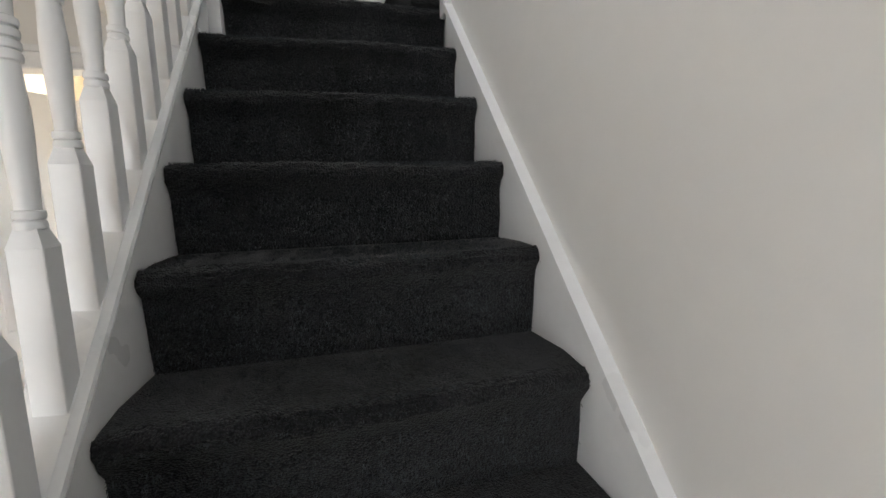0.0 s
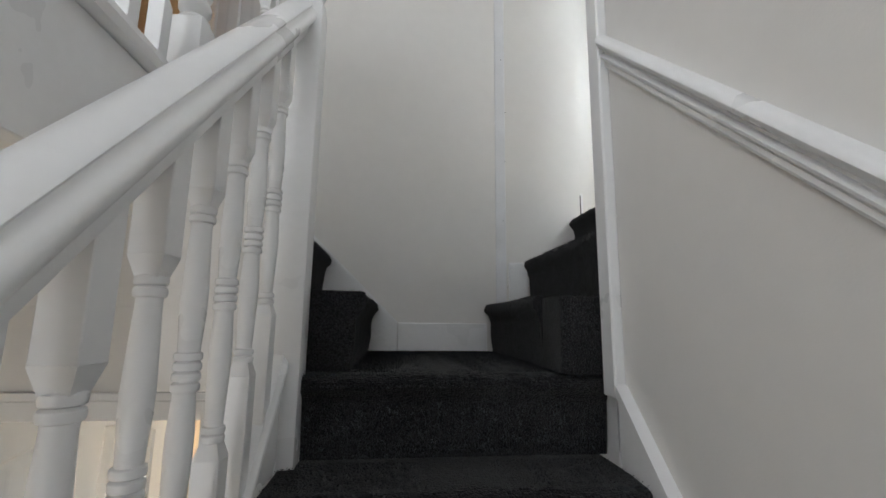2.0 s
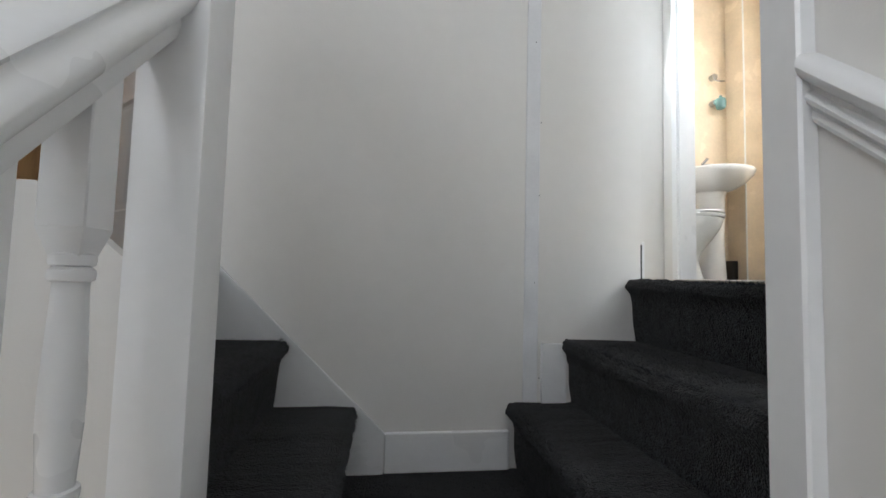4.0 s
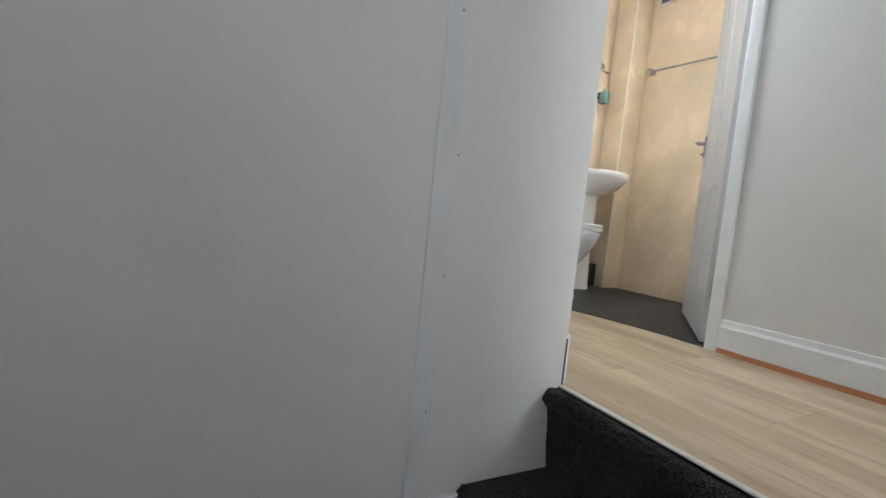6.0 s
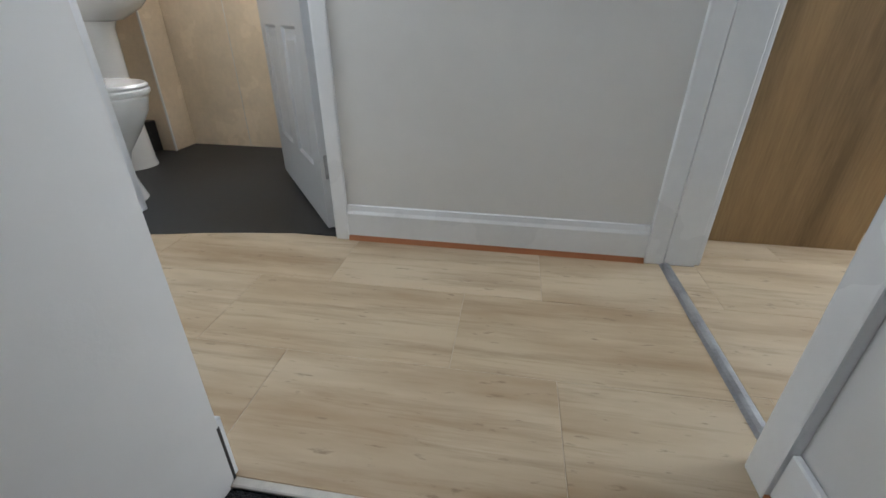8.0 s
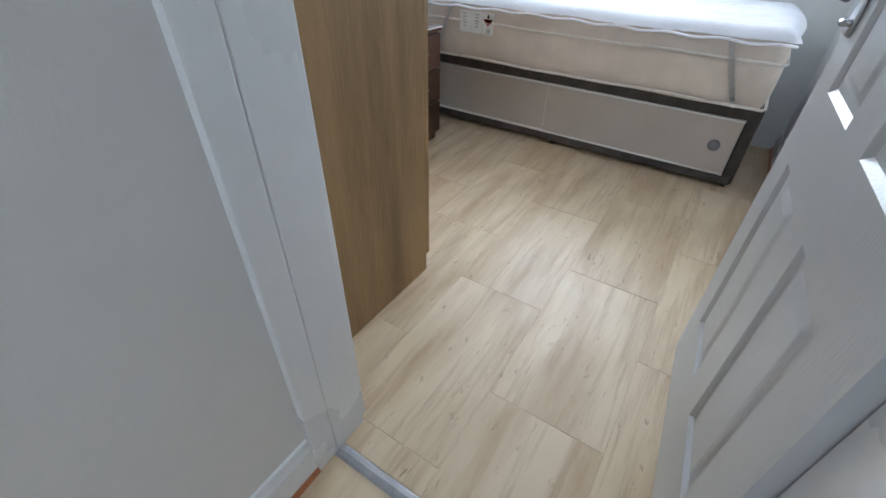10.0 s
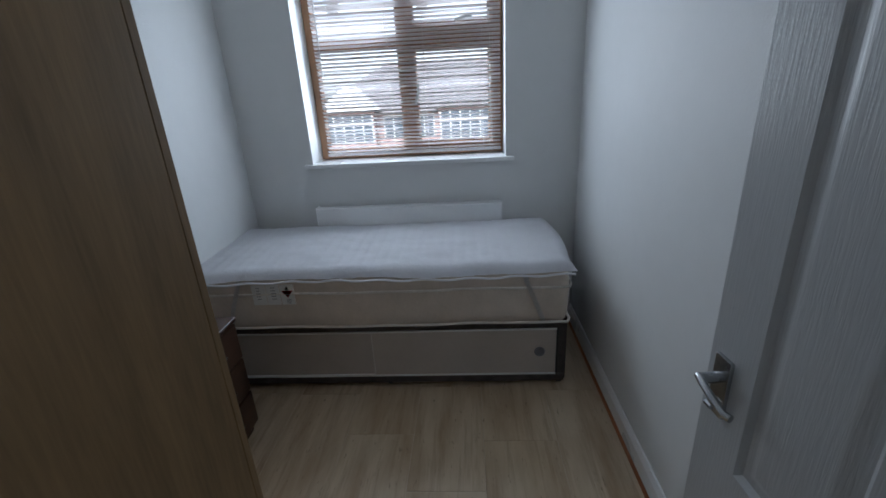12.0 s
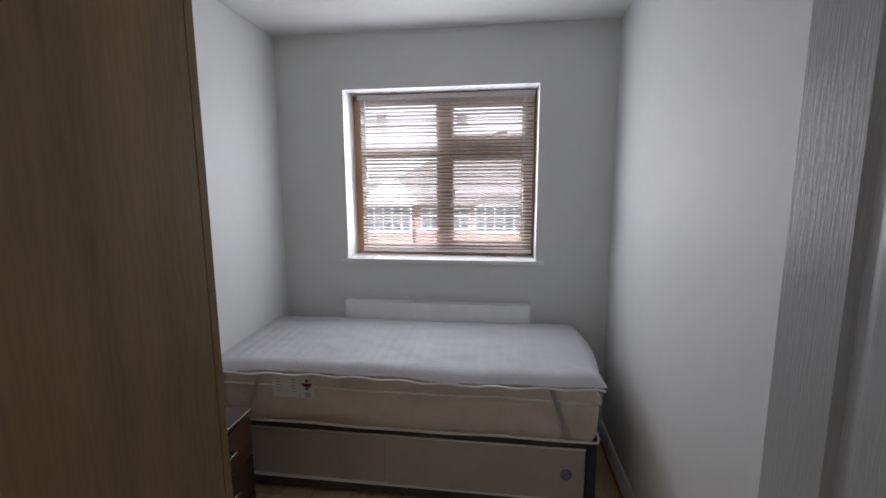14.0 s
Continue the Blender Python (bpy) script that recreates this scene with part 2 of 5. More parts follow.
M_CERAMIC = mat("white_ceramic", (0.85, 0.85, 0.83), 0.08, noise_scale=3, noise_amt=0.02, coat=0.4)
M_MATTRESS = mat("cream_mattress_ticking", (0.68, 0.60, 0.52), 0.85, noise_scale=9, noise_amt=0.08, bump=0.5, bump_scale=55)
M_PIPING = mat("mattress_piping", (0.72, 0.68, 0.62), 0.8, noise_scale=40, noise_amt=0.1)
M_TOPPER = mat("white_quilted_cotton", (0.90, 0.905, 0.94), 0.9, noise_scale=6, noise_amt=0.03, bump=0.35, bump_scale=45)
M_DIVAN = mat("grey_brown_divan_fabric", (0.070, 0.060, 0.055), 0.8, noise_scale=18, noise_amt=0.35, bump=0.5, bump_scale=80)
M_DIVPANEL = mat("mushroom_divan_panel", (0.50, 0.45, 0.405), 0.5, noise_scale=5, noise_amt=0.06)
M_ELASTIC = mat("grey_elastic", (0.62, 0.59, 0.56), 0.8, noise_scale=60, noise_amt=0.1)
M_LABELW = mat("white_label", (0.78, 0.78, 0.76), 0.7, noise_scale=20, noise_amt=0.05)
M_RED = mat("red_print", (0.60, 0.07, 0.04), 0.6, noise_scale=20, noise_amt=0.05)
# black plastic parts; also the painted shade in radiator and wall gap
M_BLACK = mat("black_plastic_and_shade", (0.015, 0.015, 0.015), 0.4, noise_scale=20, noise_amt=0.2)
M_GREYPRINT = mat("grey_print", (0.22, 0.22, 0.24), 0.7, noise_scale=20, noise_amt=0.05)
M_RAD = mat("radiator_enamel", (0.86, 0.87, 0.88), 0.3, noise_scale=4, noise_amt=0.03, coat=0.2)
M_WINWOOD = mat("brown_window_wood", (0.44, 0.25, 0.14), 0.45, noise_scale=4, noise_amt=0.25, stretch=(6, 6, 0.6))
M_SLAT = slat_mat()
M_PLASTIC = mat("white_plastic", (0.80, 0.80, 0.78), 0.3, noise_scale=8, noise_amt=0.03)
M_BULB = mat("frosted_bulb", (0.80, 0.80, 0.80), 0.2, noise_scale=8, noise_amt=0.03)
M_TEAL = mat("teal_glass", (0.16, 0.31, 0.31), 0.2, noise_scale=20, noise_amt=0.2)
M_BRICK = mat("red_brick_facade", (0.36, 0.245, 0.215), 0.85, noise_scale=3, noise_amt=0.25, bump=0.4, bump_scale=30)
M_ROOF = mat("roof_tiles", (0.20, 0.185, 0.185), 0.8, noise_scale=4, noise_amt=0.25, bump=0.5, bump_scale=14)
M_RENDER = mat("white_facade_render", (0.78, 0.77, 0.74), 0.8, noise_scale=2, noise_amt=0.08)
M_HEDGE = mat("ground_green", (0.10, 0.11, 0.07), 0.9, noise_scale=1.5, noise_amt=0.3)
M_ASPHALT = mat("asphalt", (0.06, 0.06, 0.062), 0.9, noise_scale=2, noise_amt=0.3)
M_DARKGLASS = mat("dark_window_glass", (0.08, 0.10, 0.12), 0.08, noise_scale=2, noise_amt=0.2)


def glass_mat():
    m = bpy.data.materials.new("window_glass")
    m.use_nodes = True
    p = m.node_tree.nodes["Principled BSDF"]
    p.inputs["Transmission Weight"].default_value = 1.0
    p.inputs["Roughness"].default_value = 0.0
    p.inputs["IOR"].default_value = 1.05
    p.inputs["Base Color"].default_value = (0.97, 0.98, 0.98, 1)
    return m


M_GLASS = glass_mat()

# ---- mesh helpers ----


def quad_box(bm, x0, x1, y0, y1, z0, z1, bevel=0.0, seg=1):
    vs = [bm.verts.new((x, y, z)) for x in (x0, x1) for y in (y0, y1) for z in (z0, z1)]
    idx = ((0, 1, 3, 2), (4, 6, 7, 5), (0, 4, 5, 1), (2, 3, 7, 6), (0, 2, 6, 4), (1, 5, 7, 3))
    fs = [bm.faces.new([vs[i] for i in f]) for f in idx]
    if bevel:
        es = list({e for f in fs for e in f.edges})
        bmesh.ops.bevel(bm, geom=es, offset=bevel, segments=seg, affect='EDGES', profile=0.6)
    return bm


def box(x0, x1, y0, y1, z0, z1, bevel=0.0, seg=1):
    return quad_box(bmesh.new(), x0, x1, y0, y1, z0, z1, bevel, seg)


def prism(pts, axis, a, b, bm=None):
    """A polygon (in the two other axes, in xyz order) pulled along an axis from a to b."""
    bm = bm or bmesh.new()

    def at(p, v):
        return {'x': (v, p[0], p[1]), 'y': (p[0], v, p[1]), 'z': (p[0], p[1], v)}[axis]
    lo = [bm.verts.new(at(p, a)) for p in pts]
    hi = [bm.verts.new(at(p, b)) for p in pts]
    n = len(pts)
    bm.faces.new(lo[::-1])
    bm.faces.new(hi)
    for i in range(n):
        bm.faces.new((lo[i], lo[(i + 1) % n], hi[(i + 1) % n], hi[i]))
    bmesh.ops.recalc_face_normals(bm, faces=bm.faces)
    return bm


def lathe(profile, seg=20, bm=None, cx=0.0, cy=0.0):
    """Rings of (radius, z) round a vertical axis."""
    bm = bm or bmesh.new()
    rings = []
    for r, z in profile:
        rings.append([bm.verts.new((cx + r * math.cos(2 * math.pi * i / seg), cy + r * math.sin(2 * math.pi * i / seg), z)) for i in range(seg)])
    for a, b in zip(rings, rings[1:]):
        for i in range(seg):
            bm.faces.new((a[i], a[(i + 1) % seg], b[(i + 1) % seg], b[i]))
    bm.faces.new(rings[0][::-1])
    bm.faces.new(rings[-1])
    return bm


def tube(pts, r, seg=8, bm=None):
    """A round bar along a line of points."""
    bm = bm or bmesh.new()
    rings = []
    n = len(pts)
    for i, p in enumerate(pts):
        d = (Vector(pts[min(i + 1, n - 1)]) - Vector(pts[max(i - 1, 0)])).normalized()
        u = d.cross(Vector((0.13, 0.21, 0.97))).normalized()
        v = d.cross(u)
        rings.append([bm.verts.new(Vector(p) + r * (math.cos(2 * math.pi * k / seg) * u + math.sin(2 * math.pi * k / seg) * v)) for k in range(seg)])
    for a, b in zip(rings, rings[1:]):
        for k in range(seg):
            bm.faces.new((a[k], a[(k + 1) % seg], b[(k + 1) % seg], b[k]))
    bm.faces.new(rings[0][::-1])
    bm.faces.new(rings[-1])
    bmesh.ops.recalc_face_normals(bm, faces=bm.faces)
    return bm


def part(name, bm, material, parent=None, label="", smooth=False):
    me = bpy.data.meshes.new(name)
    bm.normal_update()
    bm.to_mesh(me)
    bm.free()
    me.materials.append(material)
    if smooth:
        for p in me.polygons:
            p.use_smooth = True
        me.set_sharp_from_angle(angle=radians(38))
    ob = new(name, me)
    if parent is not None:
        ob.parent = parent
        ob.matrix_parent_inverse = parent.matrix_world.inverted()
    if label:
        ob["label"] = label
    return ob


def thing(name, at, label, category, group="", kind=""):
    ob = new(name)
    ob.empty_display_size = 0.05
    ob.matrix_world = Matrix.Translation(at)
    bpy.context.view_layer.update()
    return tagged(ob, label, category, group, kind)


def setting(name, bm, material, label, category, smooth=False):
    return tagged(part(name, bm, material, smooth=smooth), label, category, kind="structure")


def wall_boxes(axis, lo, hi, a, b, z0, z1, holes=()):
    """A wall between lo and hi along axis x or y, from a to b across, with holes (u0, u1, v0, v1) through it."""
    bm = bmesh.new()

    def add(u0, u1, v0, v1):
        if u1 - u0 > 1e-4 and v1 - v0 > 1e-4:
            if axis == 'x':
                quad_box(bm, u0, u1, a, b, v0, v1)
            else:
                quad_box(bm, a, b, u0, u1, v0, v1)
    at = lo
    for u0, u1, v0, v1 in sorted(holes):
        add(at, u0, z0, z1)
        add(u0, u1, z0, v0)
        add(u0, u1, v1, z1)
        at = u1
    add(at, hi, z0, z1)
    bmesh.ops.remove_doubles(bm, verts=bm.verts, dist=1e-5)
    return bm


# ---- numbers of the plan ----
RISE = 0.205
GOING = 0.202
Z_LAND = -3 * RISE
Z_GROUND = Z_LAND - 10 * RISE
Z_CEIL = 2.303
X_LC, X_RC = -0.418, 0.374      # carpet's edges on the straight flight
X_RW = 0.400                    # face of the wall beside the stairs
Y_END = 0.815                   # wall at the head of the stairs
X_HALL = 1.577                  # hall wall with the bathroom door
BX0, BX1, BY0, BY1 = 0.755, 2.652, -2.633, -0.170   # bedroom
X_WEST = -1.80
Y_FRONT = BY0

# ---- structure ----
setting("wall_stair_right", wall_boxes('y', Y_FRONT, -0.042, X_RW, 0.745, Z_GROUND, Z_CEIL), M_WALL, "white painted plaster wall beside the carpeted stairs", "wall")
setting("wall_stair_end", wall_boxes('x', -0.79, 0.705, Y_END, 0.945, Z_GROUND, Z_CEIL), M_WALL, "white painted wall at the head of the stairs", "wall")
setting("wall_landing_end", wall_boxes('x', X_WEST, -0.79, Y_END, 0.945, -0.15, Z_CEIL, [(-1.50, -0.83, 0.0, 2.0)]), M_WALL,
        "white painted landing wall with a doorway", "wall")
setting("wall_hall_west", box(0.60, 0.705, 0.947, 1.95, -0.6, Z_CEIL), M_WALL, "white painted hall return wall", "wall")
setting("wall_hall_north", box(0.60, X_HALL - 0.002, 1.952, 2.06, -0.3, Z_CEIL), M_WALL, "white painted hall end wall", "wall")
setting("wall_hall_east", wall_boxes('y', -0.055, 2.65, X_HALL, X_HALL + 0.10, 0.0, Z_CEIL, [(0.968, 1.813, 0.0, 2.0)]), M_WALL, "white painted hall wall with the bathroom doorway", "wall")
setting("wall_bedroom_door", wall_boxes('x', 0.401, 2.78, -0.168, -0.040, 0.0, Z_CEIL, [(0.870, 1.570, 0.0, 1.985)]), M_WALL, "white painted wall with the bedroom doorway", "wall")
setting("wall_stair_return", box(0.401, 0.86, -0.2, -0.042, -0.8, -0.003), M_WALL, "white painted wall below the hall floor beside the steps", "wall")
setting("wall_bedroom_west", box(0.747, BX0, BY0, BY1, 0, Z_CEIL), M_BEDWALL, "pale painted bedroom wall beside the stairs", "wall")
setting("wall_bedroom_east", box(BX1, BX1 + 0.13, BY0, BY1, -0.2, Z_CEIL), M_BEDWALL, "pale painted bedroom wall behind the wardrobe", "wall")
setting("wall_bedroom_back", wall_boxes('x', BX0, BX1, BY1 - 0.004, BY1 + 0.001, 0, Z_CEIL, [(0.870, 1.570, 0.0, 1.985)]), M_BEDWALL, "pale painted bedroom wall round the door", "wall")
setting("wall_front", wall_boxes('x', X_WEST - 0.1, BX1 + 0.13, BY0 - 0.28, BY0 - 0.002, Z_GROUND, Z_CEIL + 0.2, [(1.157, 2.254, 1.037, 2.003)]), M_BEDWALL,
        "pale painted front wall with the bedroom window", "wall")
setting("wall_west", box(X_WEST - 0.12, X_WEST, Y_FRONT, 2.7, Z_GROUND, Z_CEIL), M_CREAM, "cream painted side wall of the house", "wall")
setting("wall_back", box(X_WEST - 0.12, 0.60, 2.72, 2.84, Z_GROUND, Z_CEIL), M_CREAM, "cream painted back wall", "wall")
setting("wall_under_landing", box(X_WEST, -0.80, 0.40, 0.50, -0.4495, -0.152), M_WALL, "white painted wall under the landing", "wall")
setting("back_bedroom_floor", box(X_WEST, -0.461, 0.946, 2.715, -0.15, 0.0), M_CARPET, "dark carpet of the back bedroom", "floor")
setting("ceiling", box(X_WEST - 0.12, 2.95, BY0 - 0.28, 2.84, Z_CEIL + 0.001, Z_CEIL + 0.15), M_CEIL, "white painted ceiling", "ceiling")
setting("ground_hall_floor", box(X_WEST, X_RW, Y_FRONT, 2.7, Z_GROUND - 0.1, Z_GROUND), M_LAM, "beige laminate floor of the ground hall", "floor")
setting("landing_floor", box(X_WEST, -0.80, Y_FRONT, 0.813, -0.15, -0.012), M_CEIL, "white underside and slab of the upper landing", "floor")
setting("landing_floor_carpet", box(X_WEST, -0.84, Y_FRONT + 0.001, 0.813, -0.011, 0.0), M_CARPET, "charcoal carpet on the upper landing", "carpet")
setting("hall_floor", box(0.69, X_HALL, -0.10, 1.951, -0.2, -0.0012), M_JOINT, "hall floor under pale stone-effect laminate tiles", "floor")
setting("bedroom_floor", box(BX0, BX1, BY0, -0.101, -0.2, -0.0012), M_JOINT, "bedroom floor under pale stone-effect laminate tiles", "floor")
# bathroom shell
BAX, BAY = 2.630, 2.455
setting("bathroom_floor", box(X_HALL + 0.001, BAX, 0.4, 2.65, -0.2, -0.004), M_VINYL, "dark grey vinyl bathroom floor", "floor")
setting("bathroom_floor_edge", prism([(1.61, 0.985), (1.581, 0.985), (1.579, 1.10), (1.553, 1.28), (1.522, 1.45), (1.485, 1.60), (1.460, 1.799), (1.61, 1.799)], 'z', -0.0035, 0.0022), M_VINYL, "curved cut edge of the dark bathroom vinyl", "floor")
setting("wall_bathroom_east", wall_boxes('y', 0.40, 2.65, BAX, BAX + 0.12, -0.2, Z_CEIL, [(1.12, 1.65, 1.20, 2.02)]), M_PANEL, "beige marble-effect panelled bathroom wall", "wall")
setting("wall_bathroom_north", box(1.678, BAX - 0.001, BAY, BAY + 0.1, -0.004, Z_CEIL), M_PANEL, "beige marble-effect panelled wall behind the basin", "wall")
setting("wall_bathroom_south", box(1.678, BAX - 0.001, 0.40, 0.5, -0.004, Z_CEIL), M_PANEL, "beige panelled bathroom end wall", "wall")
setting("bathroom_pipe_box", box(2.458, BAX - 0.002, 2.275, BAY - 0.001, -0.003, Z_CEIL, 0.004), M_PANEL, "beige panelled pipe boxing in the bathroom corner", "boxing")
# wall between the ground hall and the back room, with its doorway
setting("wall_ground_hall", wall_boxes('x', X_WEST, -0.50, 0.40, 0.50, Z_GROUND, -0.45, [(-1.56, -0.76, Z_GROUND, -0.80)]), M_WALL, "white painted wall under the landing with a doorway", "wall")

# ---- the stairs ----


def nosed(u0, u1, z_top, z_low, sign):
    """Section of a carpeted step: riser, soft rounded nosing, tread. u0: nosing, u1: back, sign: the way it climbs."""
    s = sign
    pts = [(u0 + s * 0.034, z_low), (u0 + s * 0.026, z_low + 0.06), (u0 + s * 0.022, z_top - 0.075), (u0 + s * 0.012, z_top - 0.052)]
    for k in range(9):
        a = math.pi * (1.12 - 0.62 * k / 8)
        pts.append((u0 + s * (0.022 + 0.026 * math.cos(a)), z_top - 0.026 + 0.026 * math.sin(a)))
    pts += [(u0 + s * 0.09, z_top + 0.001), (u1, z_top), (u1, z_low)]
    return pts


def soft_step(pts, axis, a, b, seed, cuts=40):
    """The section pulled along an axis in many small lengths, with the uneven surface of worn pile."""
    bm = bmesh.new()
    rng = random.Random(seed)
    n = len(pts)
    rows = []
    for c in range(cuts + 1):
        v = a + (b - a) * c / cuts
        row = []
        for i, (u, z) in enumerate(pts):
            amt = 0.0035 if 1 <= i <= n - 3 else 0.0
            du, dz = rng.uniform(-amt, amt), rng.uniform(-amt, amt)
            dz += 0.004 * math.sin(v * 9 + seed) * (1 if 3 < i < n - 2 else 0)
            row.append(bm.verts.new((v, u + du, z + dz) if axis == 'x' else (u + du, v, z + dz)))
        rows.append(row)
    for r0, r1 in zip(rows, rows[1:]):
        for i in range(n):
            bm.faces.new((r0[i], r0[(i + 1) % n], r1[(i + 1) % n], r1[i]))
    bm.faces.new(rows[0][::-1])
    bm.faces.new(rows[-1])
    bmesh.ops.recalc_face_normals(bm, faces=bm.faces)
    return bm


stairs = thing("staircase", (0, -0.9, Z_GROUND), "white timber staircase with charcoal carpet on every step", "staircase")
for k in range(1, 10):
    y, z = -k * GOING, Z_LAND - k * RISE
    part("carpet_step", soft_step(nosed(y, y + GOING + 0.05, z, z - RISE, 1), 'x', X_LC, X_RC, k), M_CARPET, stairs, "charcoal pile carpet", smooth=True)
part("landing_step", soft_step(nosed(0.0, Y_END - 0.002, Z_LAND, Z_LAND - RISE, 1), 'x', X_LC, X_RC + 0.02, 77), M_CARPET, stairs, "charcoal pile carpet", smooth=True)
# side steps, up to the landing and up to the hall
part("carpet_step", soft_step(nosed(-0.243, -0.72, Z_LAND + RISE, Z_LAND, -1), 'y', 0.055, Y_END - 0.003, 21), M_CARPET, stairs, smooth=True)
part("carpet_step", soft_step(nosed(-0.452, -0.76, Z_LAND + 2 * RISE - 0.004, Z_LAND + RISE, -1), 'y', 0.05, Y_END - 0.003, 22), M_CARPET, stairs, smooth=True)
part("carpet_step", soft_step(nosed(-0.664, -0.80, 0.001, -RISE - 0.004, -1), 'y', 0.05, Y_END - 0.004, 23), M_CARPET, stairs, smooth=True)
part("carpet_step", soft_step(nosed(0.236, 0.69, Z_LAND + RISE, Z_LAND, 1), 'y', 0.125, Y_END - 0.003, 31), M_CARPET, stairs, smooth=True)
part("carpet_step", soft_step(nosed(0.419, 0.69, Z_LAND + 2 * RISE - 0.004, Z_LAND + RISE, 1), 'y', -0.04, Y_END - 0.003, 32), M_CARPET, stairs, smooth=True)
part("carpet_step", soft_step(nosed(0.648, 0.682, -0.003, -RISE - 0.004, 1)[:-4] + [(0.690, -0.006), (0.690, -RISE - 0.004)], 'y', -0.04, Y_END - 0.001, 33), M_CARPET, stairs, smooth=True)
part("infill", box(0.262, 0.50, -0.012, 0.13, Z_LAND, Z_LAND + RISE - 0.004, 0.006, 2), M_CARPET, stairs)

# boarded side of the steps up to the landing, over the ground hall
setting("stair_spandrel", prism([(-0.80, -0.64), (-0.463, -0.64), (-0.463, -0.02), (-0.60, 0.10), (-0.80, 0.10)], 'y', 0.026, 0.046), M_WALL, "white painted boarding beside the landing steps", "wall")
setting("stair_soffit", box(-0.80, -0.463, 0.047, 0.399, -0.66, -0.641), M_WALL, "white painted soffit under the landing steps", "ceiling")

# string boards
y0 = -9.4 * GOING
SL = 1.005


def slanted(ya, yb, lo, hi):
    """A raking strip between two heights over the nosing line z = y * slope."""
    return [(ya, ya * SL + lo), (yb, yb * SL + lo), (yb, yb * SL + hi), (ya, ya * SL + hi)]


part("wall_string", prism(slanted(y0, -0.075, -0.95, -0.580), 'x', X_RC + 0.002, X_RW), M_GLOSS, stairs, "white gloss string board")
part("string_moulding", prism(slanted(y0, -0.075, -0.584, -0.556), 'x', X_RC - 0.004, X_RW), M_GLOSS, stairs)
part("outer_string", prism(slanted(y0, -0.045, -0.95, -0.60), 'x', -0.462, X_LC - 0.002), M_GLOSS, stairs, "white gloss string board")
part("newel_casing", box(X_RC - 0.004, X_RW, -0.074, -0.012, Z_LAND - 0.05, Z_CEIL, 0.004), M_GLOSS, stairs, "white gloss corner board")
# skirting and string on the end wall
bm = prism([(-0.155, Z_LAND), (-0.155, -0.494), (-0.762, 0.104), (-0.83, 0.104), (-0.83, 0.0), (-0.70, -0.20), (-0.45, -0.45), (-0.26, Z_LAND)], 'y', Y_END - 0.017, Y_END)
part("end_string", bm, M_GLOSS, stairs, "white gloss string board with chipped filler")
part("end_string_bead", prism([(-0.150, -0.494), (-0.755, 0.104), (-0.770, 0.104), (-0.163, -0.499)], 'y', Y_END - 0.024, Y_END - 0.016), M_GLOSS, stairs)
part("skirting", box(-0.153, 0.242, Y_END - 0.015, Y_END, Z_LAND, Z_LAND + 0.122, 0.003), M_GLOSS, stairs, "white gloss skirting")
part("skirting", box(0.346, 0.432, Y_END - 0.015, Y_END, Z_LAND + RISE, Z_LAND + 2 * RISE - 0.012, 0.003), M_GLOSS, stairs, "white gloss skirting")
part("joint_strip", box(0.287, 0.336, Y_END - 0.004, Y_END, Z_LAND + RISE, Z_CEIL, 0.002), M_TAPE, stairs, "bluish white filled joint strip")
for k, (px, pz) in enumerate(((0.334, 0.271), (0.322, -0.02), (0.338, 0.52), (0.318, 0.80), (0.34, -0.33), (0.326, 1.15))):
    part("nail_hole", lathe([(0.0018, 0), (0.0022, 0.002), (0.001, 0.0025)], 7), M_GREYPRINT, stairs).matrix_world = pose(px, Y_END - 0.005, pz, 90, 0, 0)
# black strip painted in for the shade in the gap at the wall's end
part("end_gap_shade", box(0.701, 0.7065, Y_END - 0.0005, Y_END + 0.01, 0.0, 0.12), M_BLACK, stairs)
part("end_post", box(0.7055, 0.718, Y_END + 0.002, Y_END + 0.06, 0.0, 0.13, 0.002), M_GLOSS, stairs)
part("floor_edge", box(0.690, 0.706, -0.039, Y_END - 0.002, -0.012, 0.003, 0.002), M_PIPING, stairs, "pale edge strip of the hall floor")

# dado rail on the stair wall
dado = thing("dado_rail", (X_RW, -0.9, -0.6), "white moulded dado rail raking along the stair wall", "dado rail")
DS = 0.962

# ---- balustrade ----


